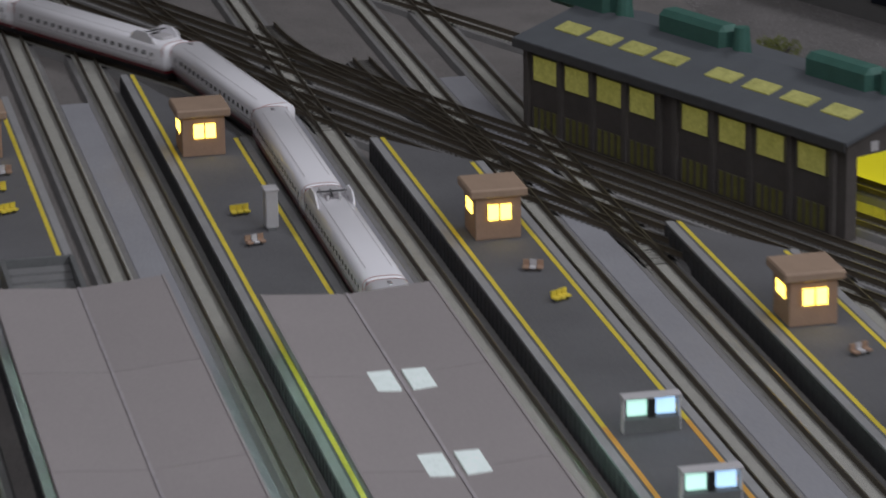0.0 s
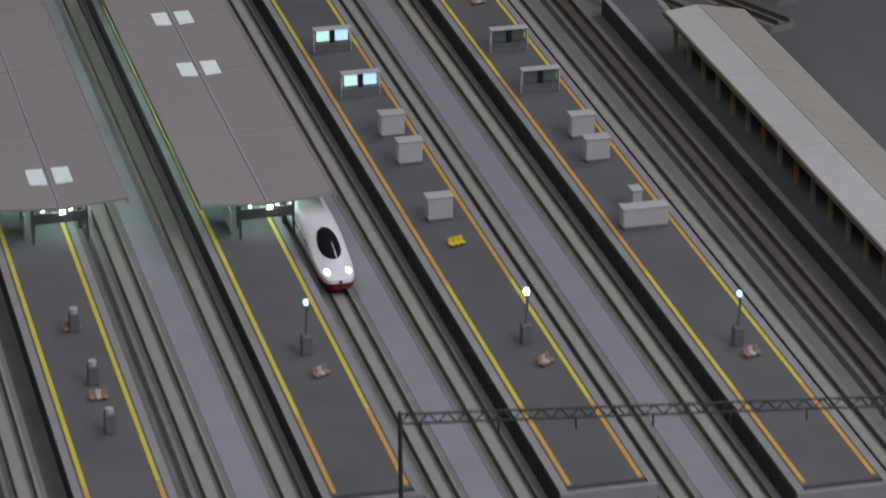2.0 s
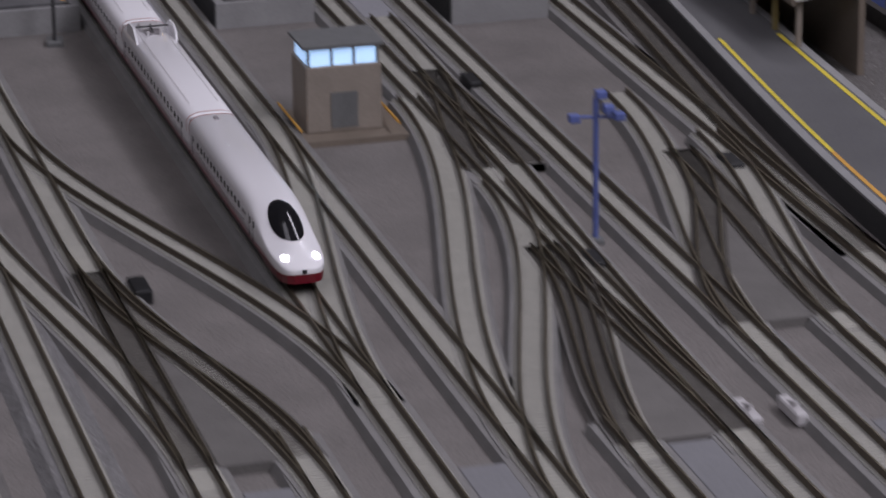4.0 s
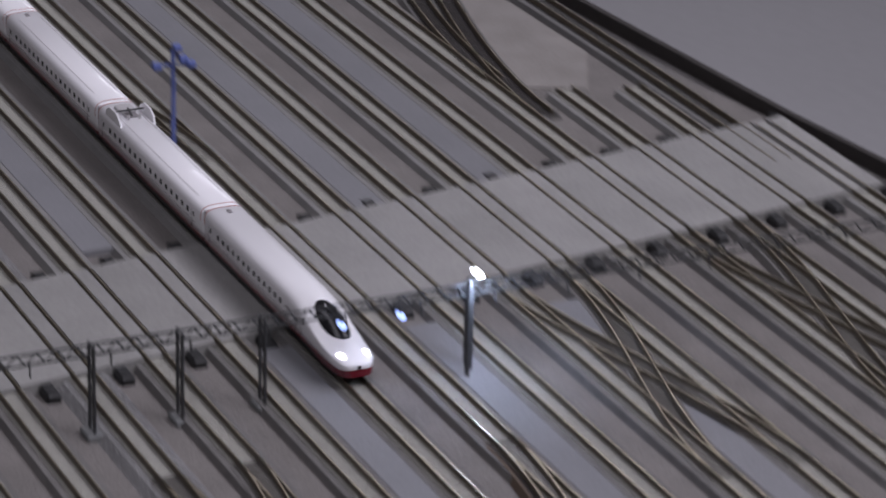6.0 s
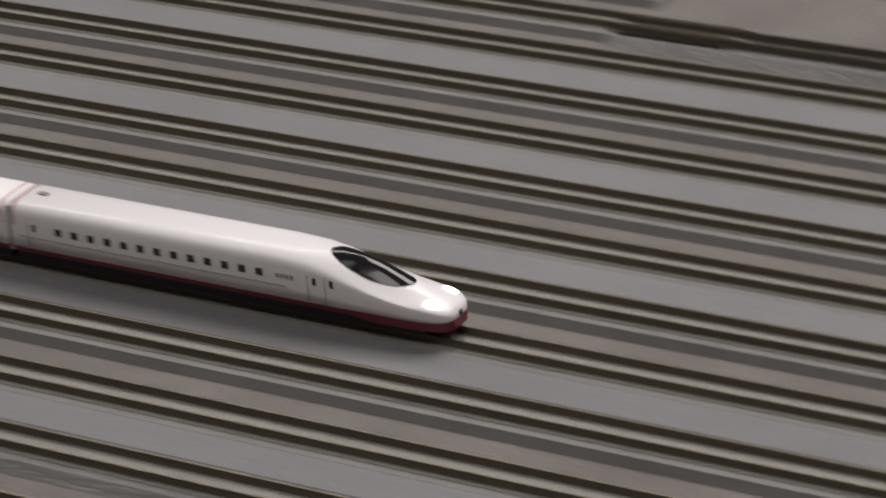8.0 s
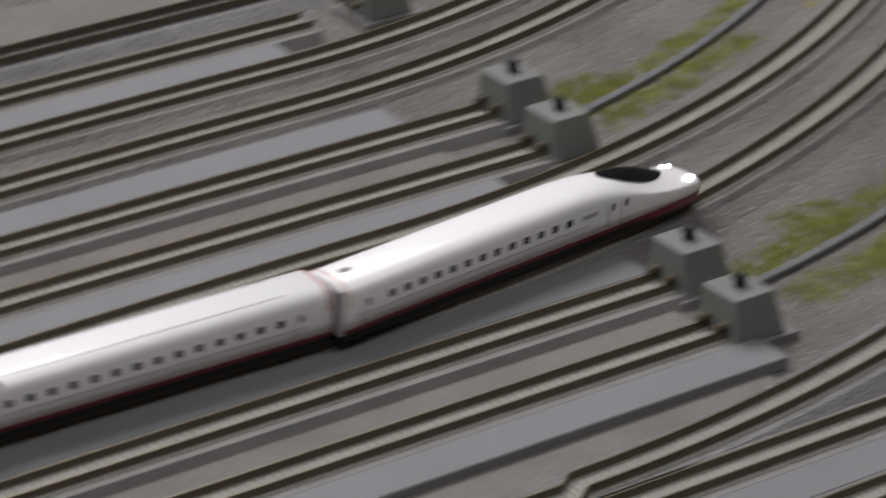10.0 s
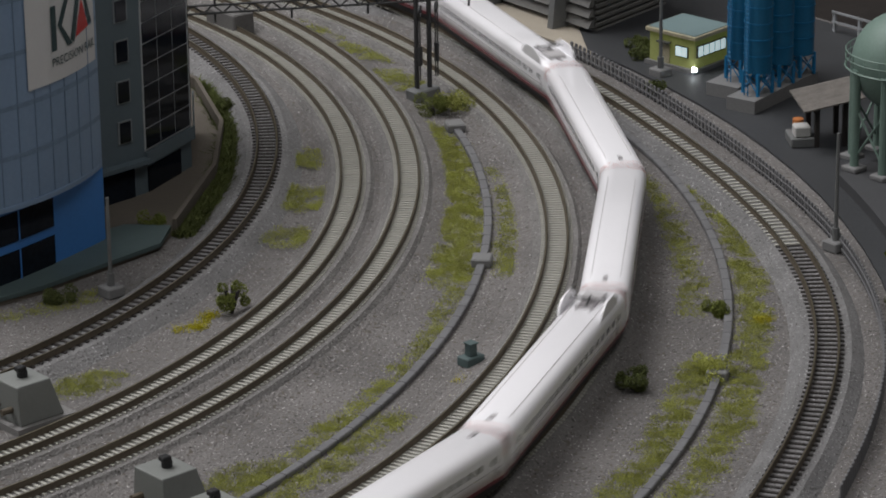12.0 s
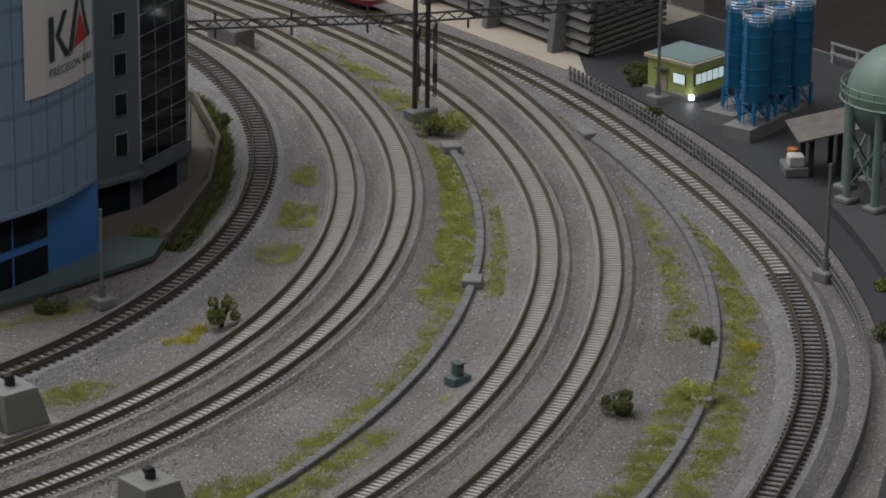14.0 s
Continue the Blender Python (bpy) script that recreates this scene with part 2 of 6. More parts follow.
CABIN = mat("cabin_wall", (0.30, 0.26, 0.22), 0.8, 0, 0.15, 100, 900)
REDM = mat("red_paint", (0.5, 0.02, 0.03), 0.5)


# ---- mesh helpers ----
def thing(name, label, category, m=None, group="", kind=""):
    o = new(name)
    o.empty_display_size = 0.01
    if m is not None:
        o.matrix_basis = m
    return tagged(o, label, category, group, kind)


def part(name, bm, material, parent=None, label=""):
    me = bpy.data.meshes.new(name)
    if isinstance(bm, tuple):
        me.from_pydata(bm[0], [], bm[1])
    else:
        bm.to_mesh(me)
        bm.free()
    for m in (material if isinstance(material, (list, tuple)) else (material,)):
        me.materials.append(m)
    o = new(name, me)
    o.parent = parent
    if label:
        o["label"] = label
    return o


def shared(name, me, parent, m):
    o = new(name, me)
    o.parent, o.matrix_basis = parent, m
    return o


def smooth(o):
    for p in o.data.polygons:
        p.use_smooth = True
    return o


def cube(b, x0, x1, y0, y1, z0, z1, bevel=0.0):
    r = bmesh.ops.create_cube(b, size=1, matrix=Matrix.Translation(((x0 + x1) / 2, (y0 + y1) / 2, (z0 + z1) / 2)) @ Matrix.Diagonal((abs(x1 - x0), abs(y1 - y0), abs(z1 - z0), 1)))
    if bevel:
        es = list({e for v in r["verts"] for e in v.link_edges})
        bmesh.ops.bevel(b, geom=es, offset=bevel, segments=1, affect="EDGES")
    return b


def box(x0, x1, y0, y1, z0, z1, bevel=0.0):
    return cube(bmesh.new(), x0, x1, y0, y1, z0, z1, bevel)


def bar(b, p, q, r, sides=6):
    p, q = Vector(p), Vector(q)
    m = Matrix.Translation((p + q) / 2) @ (q - p).to_track_quat("Z", "Y").to_matrix().to_4x4()
    bmesh.ops.create_cone(b, cap_ends=True, segments=sides, radius1=r, radius2=r, depth=(q - p).length, matrix=m)
    return b


def rod(p, q, r, sides=8):
    return bar(bmesh.new(), p, q, r, sides)


def cyl(x, y, z0, z1, r, sides=24, r2=None):
    b = bmesh.new()
    bmesh.ops.create_cone(b, cap_ends=True, segments=sides, radius1=r, radius2=r if r2 is None else r2, depth=z1 - z0, matrix=Matrix.Translation((x, y, (z0 + z1) / 2)))
    return b


def sweep(path, profile, close=True):
    """Carries a profile of (offset to the left, height) along a path of (x, y, heading)."""
    n, verts, faces = len(profile), [], []
    for x, y, a in path:
        sx, sy = -math.sin(a), math.cos(a)
        verts += [(x + sx * o, y + sy * o, z) for o, z in profile]
    for i in range(len(path) - 1):
        for j in range(n if close else n - 1):
            k = (j + 1) % n
            faces.append((i * n + j, i * n + k, (i + 1) * n + k, (i + 1) * n + j))
    if close:
        faces += [tuple(range(n))[::-1], tuple((len(path) - 1) * n + j for j in range(n))]
    return verts, faces


def prism(points, z0, z1):
    n = len(points)
    v = [(x, y, z0) for x, y in points] + [(x, y, z1) for x, y in points]
    f = [tuple(range(n))[::-1], tuple(range(n, 2 * n))] + [(i, (i + 1) % n, n + (i + 1) % n, n + i) for i in range(n)]
    return v, f


# ---- the lie of the rails ----
PITCH = 0.037
GROUND = -0.0075


def straight(x0, x1, y, step=0.05):
    n = max(1, round(abs(x1 - x0) / step))
    return [(x0 + (x1 - x0) * i / n, y, 0.0) for i in range(n + 1)]


def arc(cx, cy, r, a0, a1, step=0.006):
    n = max(2, round(abs(radians(a1 - a0)) * r / step))
    return [(cx + r * math.cos(a), cy + r * math.sin(a), a + math.pi / 2) for a in (radians(a0 + (a1 - a0) * i / n) for i in range(n + 1))]


OUTER = (3.0421, 0.517, 0.6513)


def flexed(cx, cy, r, a0, a1, step=0.006):
    """A bend of flexible track, a little tighter and wider by turns."""
    n = max(2, round(abs(radians(a1 - a0)) * r / step))
    rim = []
    for i in range(n + 1):
        d = a0 + (a1 - a0) * i / n
        q = r + (0.0049 * math.cos(radians(360 * (min(d, 0) + 42) / 43)) if d > -66 else -0.0046)
        rim.append((cx + q * math.cos(radians(d)), cy + q * math.sin(radians(d))))
    out = []
    for i, (x, y) in enumerate(rim):
        (xa, ya), (xb, yb) = rim[max(0, i - 1)], rim[min(n, i + 1)]
        out.append((x, y, math.atan2(yb - ya, xb - xa)))
    return out


def loop(x0, cx, cy, r, a1=115):
    return straight(x0, cx, cy - r)[:-1] + arc(cx, cy, r, -90, a1)


def ess(x0, y0, x1, y1, n=24):
    """An S-shaped turnout track from one parallel to another."""
    out = []
    for i in range(n + 1):
        u = i / n
        y = y0 + (y1 - y0) * (3 * u * u - 2 * u ** 3)
        out.append((x0 + (x1 - x0) * u, y, math.atan2((y1 - y0) * 6 * u * (1 - u), x1 - x0)))
    return out


def at_length(path, step):
    """Evenly spaced (x, y, heading) along a path."""
    out, left = [], 0.0
    for (x0, y0, a0), (x1, y1, a1) in zip(path, path[1:]):
        d = math.hypot(x1 - x0, y1 - y0)
        while left <= d:
            u = left / d
            out.append((x0 + (x1 - x0) * u, y0 + (y1 - y0) * u, a0 + (a1 - a0) * u))
            left += step
        left -= d
    return out


def sleeper_block(w, l, z0, z1):
    return [(-w, -l, z0), (w, -l, z0), (w, l, z0), (-w, l, z0), (-w * 0.8, -l * 0.97, z1), (w * 0.8, -l * 0.97, z1), (w * 0.8, l * 0.97, z1), (-w * 0.8, l * 0.97, z1)], [(4, 5, 6, 7), (0, 1, 5, 4), (1, 2, 6, 5), (2, 3, 7, 6), (3, 0, 4, 7)]


SLEEPER_MESH = {}


def track(path, label, bed=BED, sleep=SLEEP, spacing=0.0032, width=0.0102, pick=None, wide=0.0074, top=-0.0031, shoulder=0.0026):
    t = thing("railway_track", label, "track", group="railway tracks")
    part("roadbed", sweep(path, [(-width - shoulder, GROUND - 0.0005), (-width, top), (width, top), (width + shoulder, GROUND - 0.0005)]), bed, t)
    for s in (-1, 1):
        c = s * 0.0048
        o = part("rail", sweep(path, [(c - 0.0006, top + 0.0004), (c + 0.0006, top + 0.0004), (c + 0.00025, -0.0012), (c + 0.0004, 0.0), (c - 0.0004, 0.0), (c - 0.00025, -0.0012)]), (RAIL, RAILTOP), t)
        for i, p in enumerate(o.data.polygons):
            if i % 6 == 3:
                p.material_index = 1
    bv, bf = sleeper_block(0.0008, wide, top - 0.0004, top + 0.0006)
    if (wide, top, sleep.name) not in SLEEPER_MESH:
        me = bpy.data.meshes.new("sleeper")
        me.from_pydata(bv, [], bf)
        me.materials.append(sleep)
        SLEEPER_MESH[(wide, top, sleep.name)] = me
    verts, faces, count = [], [], 0
    for x, y, a in at_length(path, spacing):
        if pick and pick(x, y) and count < 290:
            shared("sleeper", SLEEPER_MESH[(wide, top, sleep.name)], t, Matrix.Translation((x, y, 0)) @ Matrix.Rotation(a, 4, "Z"))
            count += 1
            continue
        n, c, s = len(verts), math.cos(a), math.sin(a)
        verts += [(x + c * px - s * py, y + s * px + c * py, pz) for px, py, pz in bv]
        faces += [tuple(i + n for i in f) for f in bf]
    if verts:
        tagged(part("sleepers", (verts, faces), sleep, t), kind="stuff")
    return t


TRAIN_CURVE = (3.0506, 0.648, 0.6543)
EASE_X = 2.75
BACK_X, BACK_R, BACK_A = -0.90, 0.30, 0.50


def on_line(u):
    """The point and heading of the train's line, u metres along it."""
    cx, cy, r = TRAIN_CURVE
    if u < BACK_X:
        a = min((BACK_X - u) / BACK_R, BACK_A)
        d = BACK_X - u - a * BACK_R
        return BACK_X - BACK_R * math.sin(a) - d * math.cos(a), -BACK_R * (1 - math.cos(a)) - d * math.sin(a), a
    if u < EASE_X:
        return u, 0.0, 0.0
    if u < cx:
        q = (u - EASE_X) / (cx - EASE_X)
        return u, (cy - r) * (3 * q * q - 2 * q ** 3), math.atan2((cy - r) * 6 * q * (1 - q), cx - EASE_X)
    a = (u - cx) / r
    return cx + r * math.sin(a), cy - r * math.cos(a), a


# ---- hall, baseboard and ground ----
def structure(name, bm, material, label, category):
    return tagged(part(name, bm, material, None, label), category=category, kind="structure")


structure("floor", box(-6, 8, -5, 7, -0.80, -0.75), HFLOOR, "plain grey hall floor", "floor")
structure("wall_north", box(-6, 8, 7.0, 7.1, -0.75, 3.2), HWALL, "plain pale hall wall", "wall")
structure("wall_south", box(-6, 8, -5.1, -5.0, -0.75, 3.2), HWALL, "plain pale hall wall", "wall")
structure("wall_west", box(-6.1, -6.0, -5, 7, -0.75, 3.2), HWALL, "plain pale hall wall", "wall")
structure("wall_east", box(8.0, 8.1, -5, 7, -0.75, 3.2), HWALL, "plain pale hall wall", "wall")
structure("ceiling", box(-6, 8, -5, 7, 3.2, 3.3), HWALL, "plain pale hall ceiling", "ceiling")
BOARD = [(-3.2, -0.9), (3.86, -0.9), (3.86, 1.5), (2.75, 1.5), (2.62, 0.40), (2.3, 0.378), (1.8, 0.372), (1.40, 0.367), (1.29, 0.352), (1.19, 0.342), (1.05, 0.328), (0.93, 0.318), (0.86, 0.312), (0.6, 0.330), (0.5, 0.36), (-0.42, 0.350), (-0.59, 0.347), (-0.72, 0.360), (-0.80, 0.42), (-0.85, 1.0), (-3.2, 1.3)]
structure("ground", prism(BOARD, GROUND - 0.04, GROUND), GRAVEL, "grey stone-chip ballast ground of the model layout", "ground")
structure("ground_yard", prism([(-2.9, -0.6), (3.12, -0.6), (3.16, 0.1), (3.16, 0.30), (2.6, 0.36), (1.3, 0.355), (1.0, 0.29), (-0.4, 0.30), (-2.9, 0.35)], GROUND - 0.002, GROUND + 0.0012), YARDBED, "brown-grey gravel bed between the yard tracks", "ground")
edge = [(x, y) for x, y in BOARD[4:16]]
ev, ef = [], []
for (x0, y0), (x1, y1) in zip(edge, edge[1:]):
    n = len(ev)
    ev += [(x0, y0, GROUND - 0.04), (x1, y1, GROUND - 0.04), (x1, y1, 0.001), (x0, y0, 0.001), (x0, y0 + 0.004, GROUND - 0.04), (x1, y1 + 0.004, GROUND - 0.04), (x1, y1 + 0.004, 0.001), (x0, y0 + 0.004, 0.001)]
    ef += [tuple(n + i for i in f) for f in ((0, 1, 2, 3), (4, 7, 6, 5), (3, 2, 6, 7))]
structure("trim", (ev, ef), SLEEPD, "dark edge strip of the baseboard", "trim")

# ---- tracks ----
arcpick = lambda x, y: x > 3.16
PALE = "pale concrete-sleeper railway track on grey roadbed"
back = [(x, y, a) for x, y, a in (on_line(BACK_X - 0.04 * i) for i in range(30, 0, -1))]
TRACKS = {}
def track_fill(path):
    """Loose stones heaped against both shoulders of a bend track."""
    o = part("ballast_shoulder", sweep(path, [(-0.021, GROUND - 0.0005), (-0.0105, GROUND + 0.0026), (0.0105, GROUND + 0.0026), (0.021, GROUND - 0.0005)]), GRAVEL)
    tagged(o, "loose grey ballast heaped along the bend track", "ballast", kind="stuff")


def yard_track(x0, x1, y, label=PALE):
    """A straight yard track, its bed a darker grey between the two crossing pads."""
    cuts = [x0] + [c for c in (1.40, 1.93) if x0 < c < x1] + [x1]
    for a, c in zip(cuts, cuts[1:]):
        dark = 1.39 < a < 1.92
        track(straight(a, c, y), label, BEDMID if dark or (y < -0.06 and 0 < a < 1.3) else BED)


def bend(x0, cx, cy, r, label, a1=140):
    """A yard track that runs on round the bend, with coarser ballast there."""
    yk = round((cy - r) / PITCH) * PITCH
    if x0 == BACK_X:
        track(back + [(BACK_X, 0.0, 0.0)], PALE)
    yard_track(x0, EASE_X, yk)
    track(ess(EASE_X, yk, cx, cy - r)[:-1] + arc(cx, cy, r, -90, a1), label, BEDCURVE, pick=arcpick, width=0.0094, shoulder=0.0045)
    track_fill(ess(EASE_X, yk, cx, cy - r)[12:-1] + arc(cx, cy, r, -90, a1))


bend(BACK_X, *TRAIN_CURVE, PALE + ", in use by the train")
bend(-2.4, 3.0944, 0.6116, 0.5686, PALE + " curving round the bend")
bend(-2.4, 3.1273, 0.6648, 0.5110, PALE + " curving round the bend")
bend(0.74, 3.1422, 0.6514, 0.4632, PALE + " curving round the bend")
track(straight(0.45, 2.7, -3 * PITCH) + ess(2.7, -3 * PITCH, 3.0421, -0.1343)[1:] + flexed(*OUTER, -90, -66)[1:], PALE + " leading to the outer track", BEDPALE, shoulder=0.006)
track(flexed(*OUTER, -66, -35), "dark-sleepered outer track with brass-bright rails", BEDPALE, SLEEPD, 0.0048, pick=arcpick, shoulder=0.006)
track(flexed(*OUTER, -35, 140), "tan-sleepered outer track far round the bend", BEDPALE, SLEEP, 0.0045, pick=arcpick, shoulder=0.006)
track(loop(2.3, 3.1662, 0.6785, 0.4214, 100), "dark wooden-sleepered inner track", BEDPALE, SLEEPD, 0.0048, pick=lambda x, y: x > 3.2, shoulder=0.008)
for k, x0, x1 in ((-6, 0.8, 3.7), (-5, 0.8, 3.6), (-4, 0.8, 3.5), (-2, -2.4, 3.15), (-1, 0.82, 3.16), (2, 0.84, 3.185), (3, -2.4, 3.19), (6, -0.6, 3.18), (7, 1.21, 2.35), (8, 1.22, 2.3)):
    yard_track(x0, x1, k * PITCH, PALE + " laid dead straight")
track(straight(-2.4, 0.45, -3 * PITCH), PALE + " laid dead straight")
track(straight(-0.55, 0.15, 0.254) + ess(0.15, 0.254, 0.70, 6 * PITCH)[1:], "weathered track beside the edge platform", BEDMID, TURNS)
track(straight(1.3, 2.5, 0.335), PALE + " beside the board edge")
# turnouts in the station throat: long diagonals, then dark wedge-shaped roadbeds
for x0, y0, x1, y1 in ((0.44, 0.105, 0.86, 0.037), (0.57, 0.108, 0.92, 0.037), (0.66, 0.107, 0.88, 0.074), (0.30, 0.128, 0.88, 0.111), (0.46, 0.197, 0.80, 0.148), (0.53, 0.216, 0.78, 0.185), (0.42, -0.074, 0.80, 0.0), (0.60, -0.074, 0.88, -0.037), (0.50, -0.111, 0.86, -0.074), (0.45, 0.037, 0.80, 0.0)):
    track(ess(x0, y0, x1, y1), "turnout track crossing the station throat", BED, SLEEP, width=0.0088, top=-0.0027)
for x0, y0, x1, ya, yb in ((0.656, 0.103, 0.862, 0.066, 0.119), (0.552, 0.196, 0.762, 0.140, 0.193), (0.635, -0.074, 0.842, -0.082, -0.029), (0.40, 0.125, 0.55, 0.098, 0.138)):
    t = thing("turnout_base", "dark grey wedge-shaped turnout roadbed", "turnout", group="turnout roadbeds")
    n = 8
    left, right = [], []
    for i in range(n + 1):
        u = i / n
        w = 3 * u * u - 2 * u ** 3
        left.append((x0 + (x1 - x0) * u, y0 - 0.009 + (ya - y0 + 0.009) * w))
        right.append((x0 + (x1 - x0) * u, y0 + 0.009 + (yb - y0 - 0.009) * w))
    part("plate", prism(left + right[::-1], GROUND, -0.0024), TURNB, t)
    track(ess(x0, y0, x1, ya + 0.0085), "dark diverging turnout track", TURNB, TURNS, width=0.006, top=-0.0022)
    track(ess(x0, y0, x1, yb - 0.0085), "dark diverging turnout track", TURNB, TURNS, width=0.006, top=-0.0022)
    part("switch_motor", box(x0 + 0.012, x0 + 0.030, y0 + 0.012, y0 + 0.019, GROUND, -0.0005, 0.0006), BLACKR, t, "small black switch motor")
track(ess(0.98, -0.165, 1.25, -3 * PITCH), "dark track joining the yard", TURNB, SLEEPD, width=0.0088)
track(ess(0.78, 0.288, 1.18, 6 * PITCH + 0.008), "grey track joining the yard from the board edge", TURNB, SLEEPD, width=0.0088)
track(ess(0.82, 0.299, 1.24, 6 * PITCH + 0.010), "grey track joining the yard from the board edge", TURNB, SLEEPD, width=0.0088, top=-0.0029)
for y in (-0.2005, -0.238, -0.275):
    track(straight(-1.6, 0.8, y), PALE + " beyond the first platform")
# crossovers beyond the first pad
for x0, x1, k in ((1.44, 1.67, 3), (1.41, 1.66, 6), (1.58, 1.80, -3), (0.955, 1.24, 0), (1.0, 1.25, -5)):
    track(ess(x0, k * PITCH, x1, (k + 1) * PITCH), "dark crossover track between two yard tracks", TURNB, TURNS, width=0.0085, top=-0.0029)
    if k not in (0, -5):
        track(ess(x0, (k + 1) * PITCH, x1, k * PITCH), "dark crossover track between two yard tracks", TURNB, TURNS, width=0.0085, top=-0.0027)
track(ess(1.60, PITCH, 1.86, 0.0), "rust-brown diverging track in the yard", RUSTB, SLEEPD, width=0.0085, top=-0.0028)
# lines past and out of the engine shed
SHED_A = math.atan2(0.102, 0.239)
for off, u0, u1, m, s in ((-0.016, -0.75, 0.235, BEDDARK, TURNS), (-0.036, -0.8, 0.215, BED, TURNS), (-0.060, -0.85, 0.10, BEDDARK, TURNS), (-0.082, -0.9, 0.02, BED, TURNS), (0.022, -0.25, 0.30, BED, TURNS), (0.064, -0.25, 0.26, BED, TURNS), (0.11, -0.8, -0.27, BED, SLEEP)):
    c, s2 = math.cos(SHED_A), math.sin(SHED_A)
    track([(-0.648 + c * u - s2 * off, 0.248 + s2 * u + c * off, SHED_A) for u in (u0, (u0 + u1) / 2, u1)], "dark weathered track past the engine shed", m, s, 0.0045, width=0.0095)
for x0, y0, x1, y1 in ((-0.62, 0.148, -1.05, 0.085), (-0.80, 0.111, -1.15, 0.045), (-0.90, 0.037, -1.25, -0.02)):
    track([(x, y, a + math.pi) for x, y, a in ess(x0, y0, x1, y1, 20)][::-1], "dark turnout track west of the platforms", BEDDARK, TURNS, 0.0045, width=0.0085)
track([(x, y, a) for x, y, a in ess(0.25, 0.290, 1.35, 0.318, 30)], "dark side track along the board edge", BEDDARK, SLEEPD, 0.0045)
structure("ground_patch", prism([(0.86, 0.258), (0.95, 0.246), (1.06, 0.240), (1.19, 0.243), (1.205, 0.276), (1.15, 0.303), (1.08, 0.300), (1.0, 0.296), (0.90, 0.285)], GROUND - 0.001, GROUND + 0.0022), BARE, "bare pale patch of board between the edge tracks", "ground")

# slabs between the tracks
slabs = [(0.865, 1.33, j) for j in (-2, 0, 2, 4)] + [(1.47, 1.86, j) for j in (-1, 1, 3)] + [(2.02, 3.158, j) for j in (-5, -3, -1, 1, 3, 5)] + [(-1.0, 0.3, j) for j in (-3, 0, 3)]
for x0, x1, j in slabs:
    m = (j + 0.5) * PITCH
    structure("pavement", box(x0, x1, m - 0.0082, m + 0.0082, GROUND, -0.0029, 0.0004), SLABST if x1 < 0.4 else SLAB, "smooth blue-grey slab between two tracks", "pavement")


# ---- crossing pads ----
def pad(xa, xb, sl, y0, y1, machines):
    p = thing("crossing_pad", "flat pale grey crossing pad across all yard tracks", "crossing")
    ks = [k for k in range(-7, 10) if y0 < k * PITCH < y1]
    lo = y0
    for k in ks + [None]:
        hi = y1 if k is None else k * PITCH - 0.0062
        part("panel", prism([(xa - sl * lo, lo), (xb - sl * lo, lo), (xb - sl * hi, hi), (xa - sl * hi, hi)], GROUND, -0.0004), PADM, p)
        if k is not None:
            a, c = k * PITCH - 0.0036, k * PITCH + 0.0036
            part("panel", prism([(xa - sl * a, a), (xb - sl * a, a), (xb - sl * c, c), (xa - sl * c, c)], GROUND, -0.0006), PADM, p)
            lo = k * PITCH + 0.0062
    for k in ks:
        y = (k + 0.5) * PITCH
        for x in ((xa - sl * y - 0.004), (xb - sl * y + 0.004)):
            machines.append((x, y))


machine_spots = []
pad(1.345, 1.452, 0.15, -0.26, 0.35, machine_spots)
pad(1.897, 2.0, 0.265, -0.26, 0.345, machine_spots)
first = None
for x, y in machine_spots:
    if first is None:
        first = thing("point_motor", "small black point motor box beside the track", "point motor", pose(x, y, GROUND), "point motors")
        part("housing", box(-0.0085, 0.0085, -0.0034, 0.0034, 0.0, 0.0052, 0.0008), BLACKR, first)
        part("lid", box(-0.006, 0.006, -0.0024, 0.0024, 0.0052, 0.0056), GAP, first)
    else:
        copy_thing(first, pose(x, y, GROUND))


